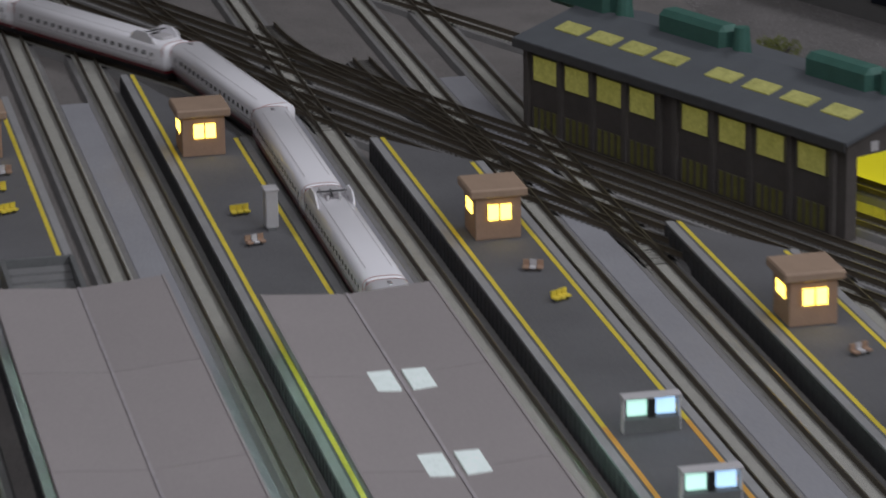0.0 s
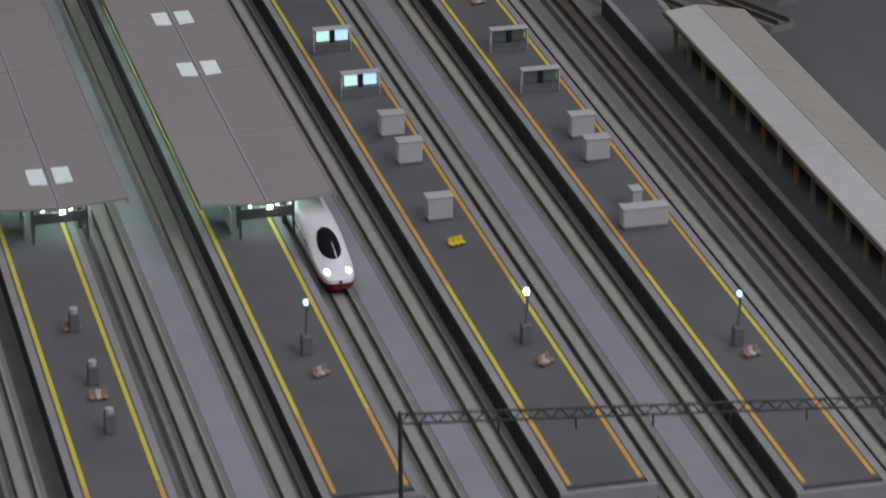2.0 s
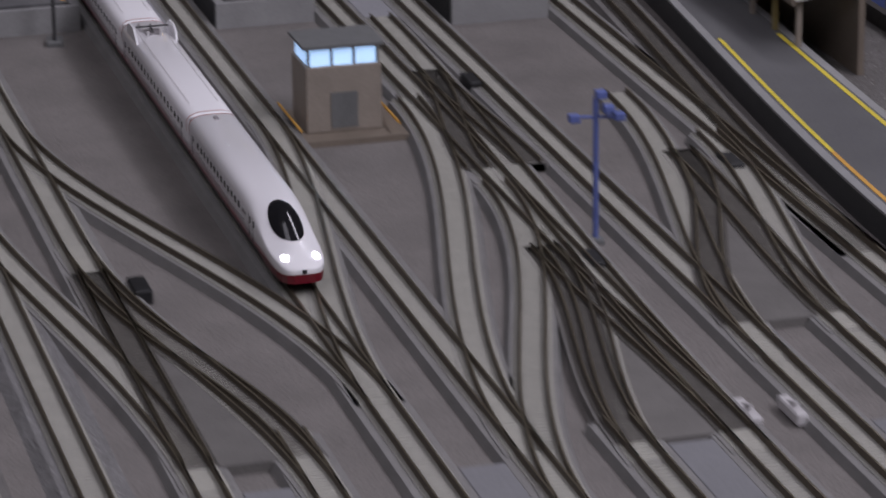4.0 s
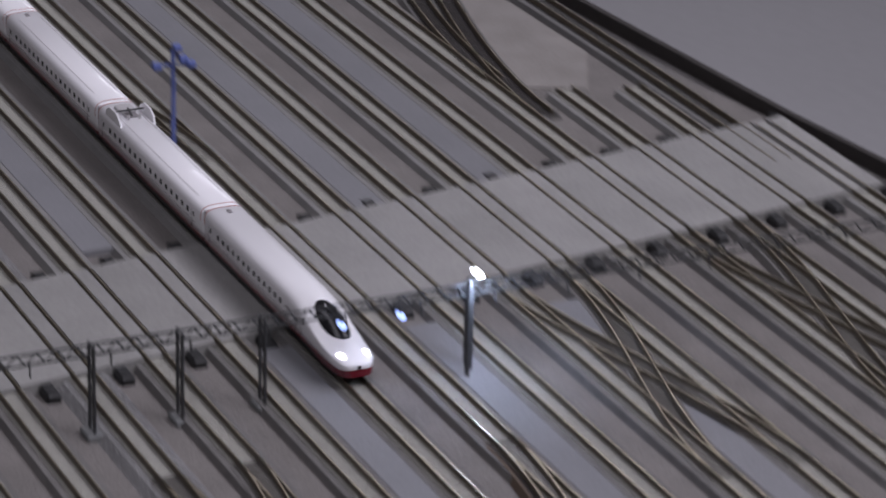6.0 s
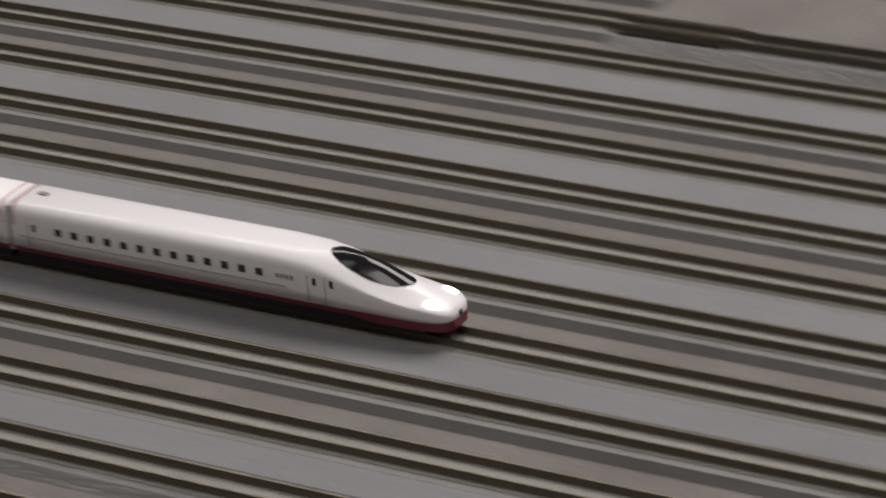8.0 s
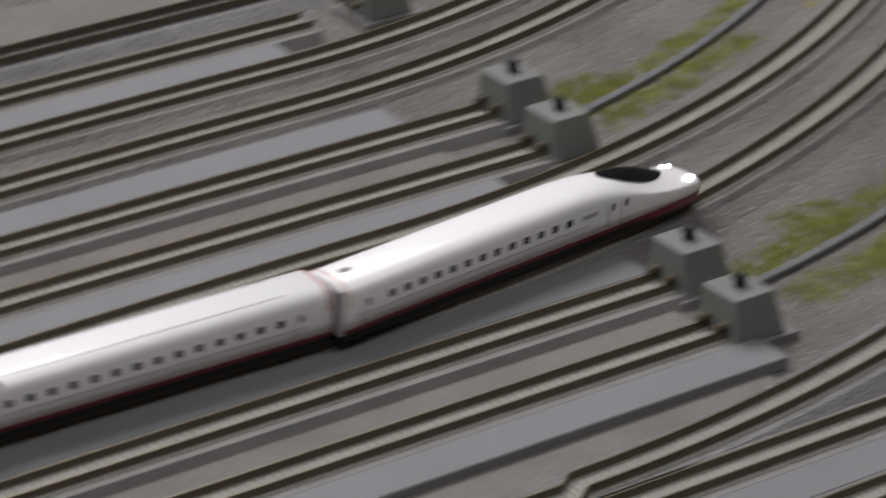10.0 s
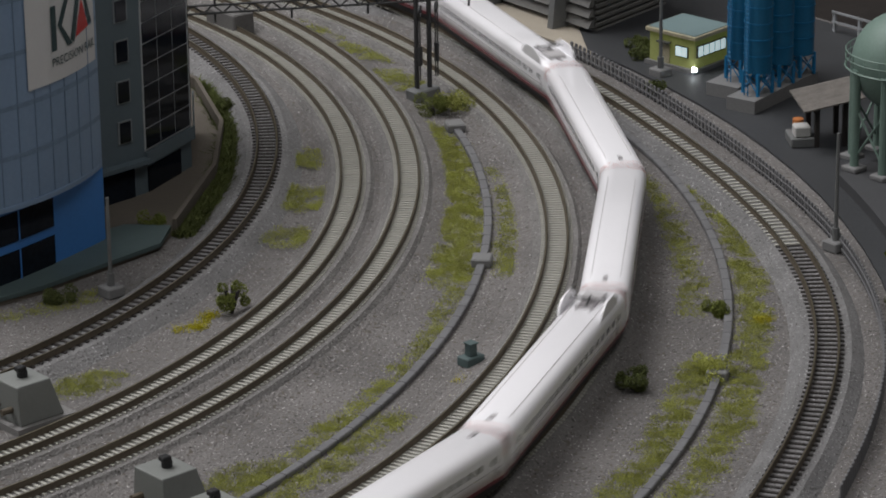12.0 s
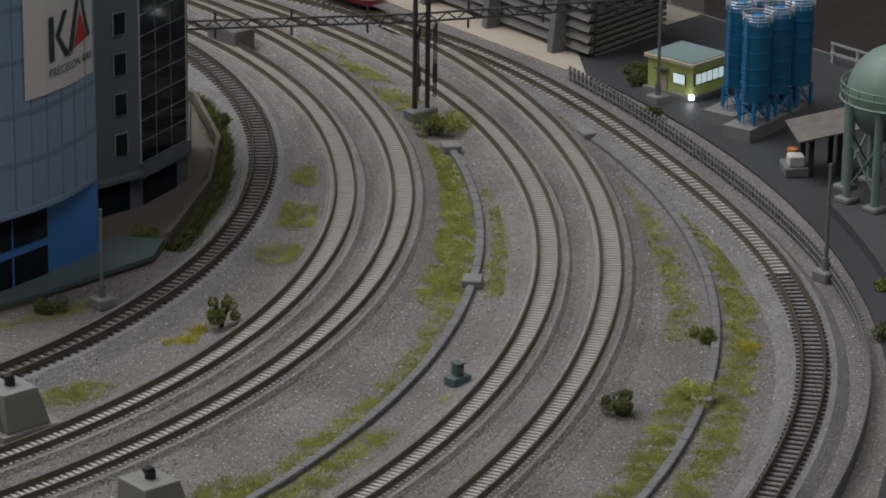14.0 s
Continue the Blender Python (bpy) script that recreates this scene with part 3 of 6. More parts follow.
# ---- platforms ----
def platform(yc, x0, x1, taper, colours, half=0.0245, label="dark asphalt island platform with painted safety lines"):
    t = thing("platform", label, "platform", group="island platforms")
    top = 0.007
    pts = [(x0, yc - half), (x1, yc - half), (x1, yc + half), (x0 + taper, yc + half)]
    part("wall", prism(pts, GROUND, top - 0.0012), PLATSIDE, t)
    part("surface", prism([(x0 + 0.001, yc - half + 0.004), (x1 - 0.004, yc - half + 0.004), (x1 - 0.004, yc + half - 0.004), (x0 + taper, yc + half - 0.004)], top - 0.0012, top), PLATTOP, t)
    for s in (-1, 1):
        xs = x0 if s < 0 else x0 + taper
        a, c = sorted((yc + s * half, yc + s * (half - 0.004)))
        part("kerb", box(xs, x1, a, c, top - 0.0012, top), PLATEDGE, t)
        n = int((x1 - x0) / 0.0062)
        cuts = [max(c0, xs + 0.002) for c0 in [x0] + [q for q, _ in colours]]
        for (q, m), xa in zip(colours, cuts):
            if q > xa + 0.005:
                a, c = sorted((yc + s * (half - 0.0053), yc + s * (half - 0.0076)))
                part("safety_line", box(xa, q, a, c, top, top + 0.0002), m, t)
        fv, ff = [], []
        for i in range(int((x1 - xs) / 0.008)):
            x = xs + 0.008 * i
            y = yc + s * (half + 0.0004)
            k = len(fv)
            fv += [(x, y - 0.0004 * s, GROUND), (x + 0.0025, y - 0.0004 * s, GROUND), (x + 0.0025, y, GROUND), (x, y, GROUND), (x, y - 0.0004 * s, top - 0.003), (x + 0.0025, y - 0.0004 * s, top - 0.003), (x + 0.0025, y, top - 0.003), (x, y, top - 0.003)]
            ff += [tuple(k + j for j in f) for f in ((0, 1, 5, 4), (1, 2, 6, 5), (2, 3, 7, 6), (3, 0, 4, 7), (4, 5, 6, 7))]
        tagged(part("ribs", (fv, ff), PLATSIDE, t), kind="stuff")
    part("end_wall", box(x1, x1 + 0.003, yc - half, yc + half, GROUND, top - 0.0005), PLATEDGE, t)
    return t


platform(-0.1555, -1.05, 0.30, 0.06, [(0.22, YELLOW), (0.295, ORANGE)])
platform(-0.0385, -1.02, 0.262, 0.15, [(0.165, YELLOW), (0.255, ORANGE)])
platform(0.0745, -0.85, 0.280, 0.06, [(-0.385, YELLOW), (0.02, ORANGE), (0.18, YELLOW), (0.275, ORANGE)])
platform(0.186, -0.66, 0.308, 0.06, [(-0.30, YELLOW), (0.03, ORANGE), (0.19, YELLOW), (0.30, ORANGE)])


def edge_platform():
    t = thing("platform", "dark asphalt edge platform narrowing in a curve to its end", "platform", group="island platforms")
    top, x0, x1 = 0.007, -0.44, 0.812
    far = lambda x: 0.3125 - 0.020 * min(1.0, max(0, x - 0.1) / 0.4) - 0.009 * max(0, x - 0.5) / 0.2 - 0.026 * (max(0.0, x - 0.70) / 0.112) ** 1.7
    near = lambda x: 0.275 - 0.039 * (lambda u: 3 * u * u - 2 * u ** 3)(min(1.0, max(0.0, (x - 0.08) / 0.66)))
    xs = [x0, -0.2, 0.0] + [0.08 + 0.03 * i for i in range(14)] + [0.5 + 0.012 * i for i in range(27)]

    def strip(name, a, c, z0, z1, m, run):
        part(name, prism([(x, a(x)) for x in run] + [(x, c(x)) for x in run[::-1]], z0, z1), m, t)

    strip("wall", near, far, GROUND, top - 0.0012, PLATSIDE, xs)
    strip("surface", lambda x: near(x) + 0.004, lambda x: far(x) - 0.004, top - 0.0012, top, PLATTOP, xs)
    strip("kerb", near, lambda x: near(x) + 0.004, top - 0.0012, top, PLATEDGE, xs)
    strip("kerb", lambda x: far(x) - 0.004, far, top - 0.0012, top, PLATEDGE, xs)
    for xa, xb, m in ((0.42, 0.60, YELLOW), (0.60, 0.806, ORANGE)):
        run = [xa] + [x for x in xs if xa < x < xb] + [xb]
        strip("safety_line", lambda x: near(x) + 0.0053, lambda x: near(x) + 0.0073, top, top + 0.0002, m, run)
        strip("safety_line", lambda x: far(x) - 0.0076, lambda x: far(x) - 0.0054, top, top + 0.0002, m, run)
    part("end_wall", box(x1, x1 + 0.003, near(x1), far(x1), GROUND, top - 0.0005), PLATEDGE, t)


edge_platform()


def station_hut(x, y):
    t = thing("station_hut", "small tan platform hut with a lit yellow window", "hut", pose(x, y, 0.007), "platform huts")
    part("wall", box(-0.012, 0.012, -0.0115, 0.0115, 0, 0.0215, 0.0004), HUTW, t)
    part("roof", box(-0.0145, 0.0145, -0.0145, 0.0145, 0.0215, 0.0262, 0.0008), HUTR, t, "flat tan roof slab")
    w = part("window", box(0.012, 0.0126, -0.0055, 0.0065, 0.010, 0.0178), GLOWY, t, "glowing yellow window")
    for yy in (-0.0058, 0.0005, 0.0068):
        part("mullion", box(0.0125, 0.0131, yy - 0.0004, yy + 0.0004, 0.0098, 0.018), HUTW, w)
    part("window", box(-0.006, 0.006, -0.0121, -0.0115, 0.012, 0.018), GLOWY, t, "glowing side window")
    part("door", box(-0.004, 0.004, 0.0115, 0.0119, 0.0, 0.016), POSTG, t, "grey door")
    return t


hut = station_hut(-0.665, 0.0748)
for x, y in ((-0.85, -0.042), (-0.875, -0.158), (-0.50, 0.182)):
    copy_thing(hut, pose(x, y, 0.007))


def canopy(yc, x0, x1, skylights):
    t = thing("station_canopy", "long taupe butterfly canopy over a lit island platform", "canopy", pose(0, yc, 0), "station canopies")
    e, v, c = 0.0315, 0.0285, 0.0385
    for s in (-1, 1):
        a = [(0.0 if s > 0 else -c, v if s > 0 else e), (c if s > 0 else 0.0, e if s > 0 else v)]
        nseg = 4
        for i in range(nseg):
            xa, xb = x0 + (x1 - x0) * i / nseg, x0 + (x1 - x0) * (i + 1) / nseg - 0.0006
            pr = [(a[0][0], a[0][1]), (a[1][0], a[1][1]), (a[1][0], a[1][1] + 0.0014), (a[0][0], a[0][1] + 0.0014)]
            part("roof_panel", sweep([(xa, 0, 0), (xb, 0, 0)], pr), ROOF, t)
        part("gutter", box(x0, x1, s * c - 0.0006, s * c + 0.0006, e - 0.002, e + 0.0018), ROOF, t)
        part("tube_lamp", box(x0 + 0.02, x1 - 0.015, s * 0.012 - 0.0006, s * 0.012 + 0.0006, 0.0268, 0.0275), TUBEG, t, "pale green strip lamp")
    part("valley_strip", box(x0, x1, -0.0007, 0.0007, v + 0.0012, v + 0.0020), BELLOW, t)
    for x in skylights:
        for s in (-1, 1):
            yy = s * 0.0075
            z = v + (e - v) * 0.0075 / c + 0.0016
            # opaque glowing pane, no light passes through it
            part("skylight", box(x - 0.012, x + 0.012, yy - 0.005, yy + 0.005, z - 0.0008, z + 0.0004), SKYL, t, "pale skylight with its own weak glow")
    n = 7
    for i in range(n):
        x = x0 + 0.02 + (x1 - x0 - 0.045) * i / (n - 1)
        for s in (-1, 1):
            part("column", box(x - 0.0011, x + 0.0011, s * 0.0135 - 0.0011, s * 0.0135 + 0.0011, 0.007, 0.0275), STEELD, t)
        part("cross_beam", box(x - 0.0012, x + 0.0012, -0.030, 0.030, 0.0265, 0.0282), STEELD, t)
    part("end_board", box(x1 - 0.008, x1 - 0.006, -0.016, 0.016, 0.019, 0.025), STEELD, t, "dark hanging board")
    for s in (-1, 1):
        part("board_post", box(x1 - 0.0076, x1 - 0.0064, s * 0.0155 - 0.0007, s * 0.0155 + 0.0007, 0.007, 0.0285), STEELD, t)
        part("glazed_screen", box(x1 - 0.040, x1 - 0.016, s * 0.019 - 0.0004, s * 0.019 + 0.0004, 0.008, 0.021), WHITE, t, "pale glazed screen under the roof")
    for y, z in ((-0.009, 0.0262), (-0.003, 0.0268), (0.007, 0.0258)):
        part("spot_lamp", box(x1 - 0.013, x1 - 0.010, y - 0.0009, y + 0.0009, z - 0.0012, z), TUBEG, t, "small greenish spot lamp")
    part("lamp", box(x1 - 0.0055, x1 - 0.004, 0.0, 0.003, 0.025, 0.0275), LAMPW, t, "bright white lamp")
    return t


canopy(-0.0265, -0.52, -0.068, (-0.40, -0.30))
canopy(-0.142, -0.56, -0.09, (-0.14,))


def booth(x, y, lit):
    t = thing("notice_case", "white-framed notice case with two lit panels" if lit else "white-framed notice case with two dark panels", "notice case", pose(x, y, 0.007) @ Matrix.Scale(0.82, 4), "notice cases")
    part("roof", box(-0.004, 0.004, -0.0155, 0.0155, 0.0185, 0.0198, 0.0003), WHITE, t)
    part("base", box(-0.003, 0.003, -0.0145, 0.0145, 0.0, 0.0075), POSTG, t)
    for s in (-1, 1):
        part("panel", box(-0.001, 0.0012, s * 0.0075 - 0.005, s * 0.0075 + 0.005, 0.009, 0.0178), (GLOWW if s < 0 else GLOWB) if lit else DULLS, t)
    for yy in (-0.0148, 0.0, 0.0148):
        w = 0.0017 if yy == 0 else 0.0006
        part("post", box(-0.002, 0.002, yy - w, yy + w, 0.0, 0.0185), BLACKR if yy == 0 else WHITE, t)


for x in (-0.377, -0.29):
    booth(x, 0.0745, True)
for x in (-0.348, -0.268):
    booth(x, 0.186, False)


def kiosk(x, y, w=0.0075, h=0.0145, label="plain white equipment cabinet on the platform"):
    t = thing("platform_cabinet", label, "cabinet", pose(x, y, 0.007), "platform cabinets")
    part("body", box(-0.0042, 0.0042, -w, w, 0.0012, h, 0.0006), WHITE, t)
    part("cap", box(-0.0048, 0.0048, -w - 0.0006, w + 0.0006, h, h + 0.0009, 0.0003), WHITE, t)
    part("plinth", box(-0.0046, 0.0046, -w + 0.001, w - 0.001, 0, 0.0012), POSTG, t)


for x, y in ((-0.216, 0.078), (-0.168, 0.078), (-0.076, 0.0745), (-0.185, 0.190), (-0.144, 0.188)):
    kiosk(x, y)
kiosk(-0.036, 0.186, 0.0135, 0.0125, "wide white cabinet on the platform")
kiosk(-0.064, 0.189, 0.003, 0.012, "narrow grey cabinet on the platform")
kiosk(-0.70, -0.030, 0.0032, 0.0205, "tall narrow pale cabinet on the platform")


def luggage(x, y, rz, yellow=True):
    t = thing("bench", "tiny yellow moulded platform seat" if yellow else "tiny brown and cream platform bench", "bench", pose(x, y, 0.007, 0, 0, rz), "platform benches")
    m = YELLOW if yellow else HUTW
    for s in (-1, 0, 1):
        b = box(-0.0022, 0.0022, s * 0.0034 - 0.0015, s * 0.0034 + 0.0015, 0.0013, 0.0024, 0.0003)
        cube(b, -0.0024, -0.0015, s * 0.0034 - 0.0015, s * 0.0034 + 0.0015, 0.0024, 0.005)
        part("seat", b, m if yellow or s else WHITE, t)
    for s in (-1, 1):
        part("leg", box(-0.001, 0.001, s * 0.0034 - 0.0004, s * 0.0034 + 0.0004, 0, 0.0013), STEELD, t)


for x, y, rz, c in ((-0.034, 0.075, 20, True), (-0.727, -0.041, 10, True), (-0.553, 0.081, 30, True), (-0.60, 0.079, -20, False), (-0.675, -0.042, 15, False), (0.135, 0.082, 40, False), (0.152, 0.19, 20, False), (0.12, -0.035, 30, False), (-0.80, -0.156, 0, True), (-0.76, -0.154, 25, True), (-0.445, 0.19, 20, False), (0.12, -0.152, 0, False), (0.03, -0.153, 0, False), (-0.83, -0.150, 0, False)):
    luggage(x, y, rz, c)


def platform_lamp(x, y, bulb, h=0.031):
    t = thing("platform_lamp", "slim grey platform lamp post with a glowing head", "lamp", pose(x, y, 0.007), "platform lamps")
    part("box", box(-0.0028, 0.0028, -0.0028, 0.0028, 0, 0.011, 0.0005), POSTG, t)
    part("pole", rod((0, 0, 0.01), (0, 0.001, h - 0.003), 0.0008), POSTG, t)
    part("head", box(-0.0015, 0.0015, -0.0010, 0.0016, h - 0.003, h, 0.0005), bulb, t, "small glowing head")


platform_lamp(0.105, 0.079, LAMPW)
platform_lamp(0.09, -0.037, LAMPB)
platform_lamp(0.136, 0.187, LAMPB)
for x in (0.03, 0.10, 0.16):
    t = thing("platform_bollard", "short grey platform speaker pillar", "pillar", pose(x, -0.152, 0.007), "platform pillars")
    part("body", box(-0.0028, 0.0028, -0.0028, 0.0028, 0, 0.011, 0.0005), POSTG, t)
    part("cap", cyl(0, 0, 0.011, 0.0135, 0.0022, 10), WHITE, t)

# stair shelter on the first platform
t = thing("stair_well", "grey open-topped stair enclosure on the platform", "stairs", pose(-0.615, -0.152, 0.007))
for s in (-1, 1):
    part("side_wall", box(-0.03, 0.03, s * 0.0165 - 0.0012, s * 0.0165 + 0.0012, 0, 0.012), POSTG, t)
part("end_wall", box(-0.0312, -0.029, -0.0165, 0.0165, 0, 0.012), POSTG, t)
for i in range(6):
    part("step", box(-0.028 + 0.009 * i, -0.019 + 0.009 * i, -0.015, 0.015, 0, 0.008 - 0.0012 * i), KERBM, t)

# old canopy on the edge platform
t = thing("old_canopy", "old pale-roofed canopy on ochre posts over the edge platform", "canopy")
for i in range(6):
    xa = -0.33 + 0.13 * i
    part("roof_panel", sweep([(xa, 0, 0), (xa + 0.1295, 0, 0)], [(0.286, 0.030), (0.309, 0.033), (0.309, 0.0342), (0.286, 0.0312)]), OLDROOF, t)
    part("rear_roof", sweep([(xa, 0, 0), (xa + 0.1295, 0, 0)], [(0.3095, 0.033), (0.341, 0.027), (0.341, 0.0282), (0.3095, 0.0342)]), OLDBEIGE if i < 4 else OLDTAN, t, "beige rear roof slope")
part("fascia", box(-0.33, 0.45, 0.285, 0.2865, 0.0285, 0.0318), OLDTAN, t)
for i in range(26):
    x = -0.32 + 0.0305 * i
    part("post", box(x - 0.0012, x + 0.0012, 0.290, 0.2924, 0.007, 0.0305), CABIN if i % 2 else OCHRE, t)
part("rear_wall", box(-0.33, 0.45, 0.318, 0.321, GROUND, 0.0305), OLDTAN, t)


# ---- depot ----
def depot():
    a = math.degrees(math.atan2(0.247 - 0.145, -0.648 + 0.887))
    t = thing("engine_shed", "dark two-road engine shed with lit yellow windows", "building", pose(-0.648, 0.248, GROUND, 0, 0, a))
    L, W, H, R = 0.262, 0.086, 0.052, 0.064
    part("wall", box(-L, 0, 0.0, 0.004, 0, H), DEPW, t)
    part("wall", box(-L, 0, W - 0.004, W, 0, H), DEPW, t)
    part("wall", box(-L, -L + 0.004, 0.004, W - 0.004, 0, H), DEPW, t)
    # the shed's interior light is put into these glowing surfaces
    part("inner_wall", box(-L + 0.004, -0.004, 0.0041, 0.0050, 0.001, H - 0.001), DEPI, t, "inner wall with its own lime glow")
    part("inner_wall", box(-L + 0.004, -0.004, W - 0.0050, W - 0.0041, 0.001, H - 0.001), DEPI, t, "inner wall with its own lime glow")
    part("shed_floor", box(-L + 0.004, 0, 0.005, W - 0.005, 0.0003, 0.0012), DEPI, t, "shed floor with its own lime glow")
    part("inner_wall", box(-L + 0.0041, -L + 0.005, 0.005, W - 0.005, 0.0012, H - 0.001), DEPI, t, "inner wall with its own lime glow")
    for y0, y1 in ((0, 0.007), (W / 2 - 0.003, W / 2 + 0.003), (W - 0.007, W)):
        part("front_pier", box(0, 0.005, y0, y1, 0, 0.044), DEPP, t)
    gv = [(0.0, 0.044), (W, 0.044), (W, H), (W / 2, R), (0.0, H)]
    part("gable", ([(0.0, y, z) for y, z in gv] + [(0.005, y, z) for y, z in gv], [(4, 3, 2, 1, 0), (5, 6, 7, 8, 9)] + [(i, (i + 1) % 5, 5 + (i + 1) % 5, 5 + i) for i in range(5)]), DEPP, t)
    for y in (0.018, 0.033, 0.058, 0.071):
        part("sign_plate", box(0.005, 0.0056, y - 0.0025, y + 0.0025, 0.0455, 0.0505), WHITE, t)
    part("emblem", box(0.005, 0.0057, W / 2 - 0.0035, W / 2 + 0.0035, 0.052, 0.0585), mat("teal_plate", (0.02, 0.25, 0.33), 0.5), t)
    for s, ya, yb, za, zb in ((0, -0.004, W / 2, H, R), (1, W / 2, W + 0.004, R, H)):
        pr = [(ya, za), (yb, zb), (yb, zb + 0.002), (ya, za + 0.002)]
        part("roof", sweep([(-L - 0.004, 0, 0), (0.009, 0, 0)], pr), DEPR, t, "slate-grey roof slope")
    centres = [-L + L * f for f in (0.080, 0.189, 0.297, 0.405, 0.573, 0.688, 0.802, 0.923)]
    for x in centres:
        part("window", box(x - 0.0112, x + 0.0112, -0.0006, 0.0, 0.0322, 0.0456), DEPG, t, "lit yellow window")
        for dx in (-0.0112, 0.0112):
            part("window_frame", box(x + dx - 0.0005, x + dx + 0.0005, -0.0012, -0.0006, 0.0318, 0.046), DEPW, t)
        w = part("window", box(x - 0.0112, x + 0.0112, -0.0006, 0.0, 0.0038, 0.0165), DEPLOW, t, "dim olive lower window")
        for dx in (-0.0112, -0.0056, 0.0, 0.0056, 0.0112):
            part("glazing_bar", box(x + dx - 0.0009, x + dx + 0.0009, -0.0012, -0.0006, 0.0034, 0.0169), DEPW, w)
        part("skylight", sweep([(x - 0.0105, 0, 0), (x + 0.0105, 0, 0)], [(0.014, H + 0.0065), (0.0235, H + 0.0092), (0.0235, H + 0.0100), (0.014, H + 0.0073)]), DEPG, t, "lit yellow roof light")
    for f in (0.02, 0.1345, 0.243, 0.351, 0.464, 0.514, 0.631, 0.745, 0.862, 0.985):
        x = -L + L * f
        part("pier", box(x - 0.0018, x + 0.0018, -0.0022, 0.0, 0, H), DEPP, t)
    part("plinth", box(-L, 0, -0.0016, 0.0, 0, 0.003), DEPP, t)
    part("eaves_board", box(-L - 0.004, 0.008, -0.0046, -0.0036, H - 0.003, H + 0.0016), STEELD, t)
    for x in (-0.02, -0.135, -0.235):
        part("vent", box(x - 0.06 if x < -0.1 else x - 0.055, x - 0.004, 0.040, 0.054, R - 0.002, R + 0.013, 0.003), GREENV, t, "dull green roof ventilator")
        part("vent_cap", cyl(x + 0.004, 0.047, R - 0.002, R + 0.014, 0.0055, 12, 0.004), GREENV, t)


depot()
t = thing("flat_roof_building", "low pale flat-roofed building behind the shed", "building", pose(-1.15, 0.47, GROUND, 0, 0, 23))
part("wall", box(-0.2, 0.2, -0.08, 0.08, 0, 0.04), WAREH, t)
part("roof", box(-0.206, 0.206, -0.086, 0.086, 0.04, 0.0425), OLDROOF, t)
for i in range(8):
    part("window", box(-0.18 + 0.045 * i, -0.155 + 0.045 * i, -0.081, -0.08, 0.012, 0.03), DGLASS, t)
t = thing("yellow_fence", "low yellow-ochre lineside fence", "fence", pose(-1.35, 0.31, GROUND, 0, 0, 22))
for i in range(18):
    part("post", box(0.012 * i, 0.012 * i + 0.0015, 0, 0.0012, 0, 0.009), ORANGE, t)
part("rail", box(0, 0.206, 0.0012, 0.002, 0.006, 0.0075), ORANGE, t)
part("rail", box(0, 0.206, 0.0012, 0.002, 0.0025, 0.004), ORANGE, t)


# ---- gantries and masts over the yard ----
def lattice(t, p, q, h, n, r=0.0006):
    """A lattice girder from p to q, h deep."""
    p, q = Vector(p), Vector(q)
    up = Vector((0, 0, h))
    part("chord", rod(p, q, r), CATEN, t)
    part("chord", rod(p + up, q + up, r), CATEN, t)
    b = bmesh.new()
    for i in range(n):
        a, c = p.lerp(q, i / n), p.lerp(q, (i + 1) / n)
        bar(b, a, (a + c) / 2 + up, r * 0.7, 4)
        bar(b, (a + c) / 2 + up, c, r * 0.7, 4)
    part("lacing", b, CATEN, t)


def gantry(x, feet, z, ya, yb, mats=CATEN, label="dark lattice catenary gantry spanning the tracks"):
    t = thing("catenary_gantry", label, "gantry", group="catenary gantries")
    for fy in feet:
        for dx in (-0.003, 0.003):
            part("leg", rod((x + dx, fy, GROUND), (x + dx, fy, z + 0.005), 0.0009), mats, t)
        b = bmesh.new()
        for i in range(int((z + 0.006) / 0.007)):
            bar(b, (x - 0.003, fy, GROUND + 0.007 * i), (x + 0.003, fy, GROUND + 0.007 * (i + 1)), 0.0004, 4)
        part("leg_lacing", b, mats, t)
        part("foot", box(x - 0.006, x + 0.006, fy - 0.004, fy + 0.004, GROUND, GROUND + 0.004, 0.0006), POSTG, t)
    lattice(t, (x, ya, z), (x, yb, z), 0.005, int(abs(yb - ya) / 0.009))
    for y in [ya + 0.037 * i for i in range(int((yb - ya) / 0.037))]:
        part("hanger", rod((x, y + 0.01, z), (x, y + 0.01, z - 0.006), 0.0005), mats, t)
    return t


g = gantry(0.285, (-0.03, 0.325), 0.055, -0.03, 0.33)
g.matrix_world = Matrix.Translation((0.285, -0.03, 0)) @ Matrix.Rotation(math.radians(-9.5), 4, "Z") @ Matrix.Translation((-0.285, 0.03, 0))
gantry(1.522, (-0.125, -0.084, -0.045, 0.056, 0.325), 0.033, -0.20, 0.335)


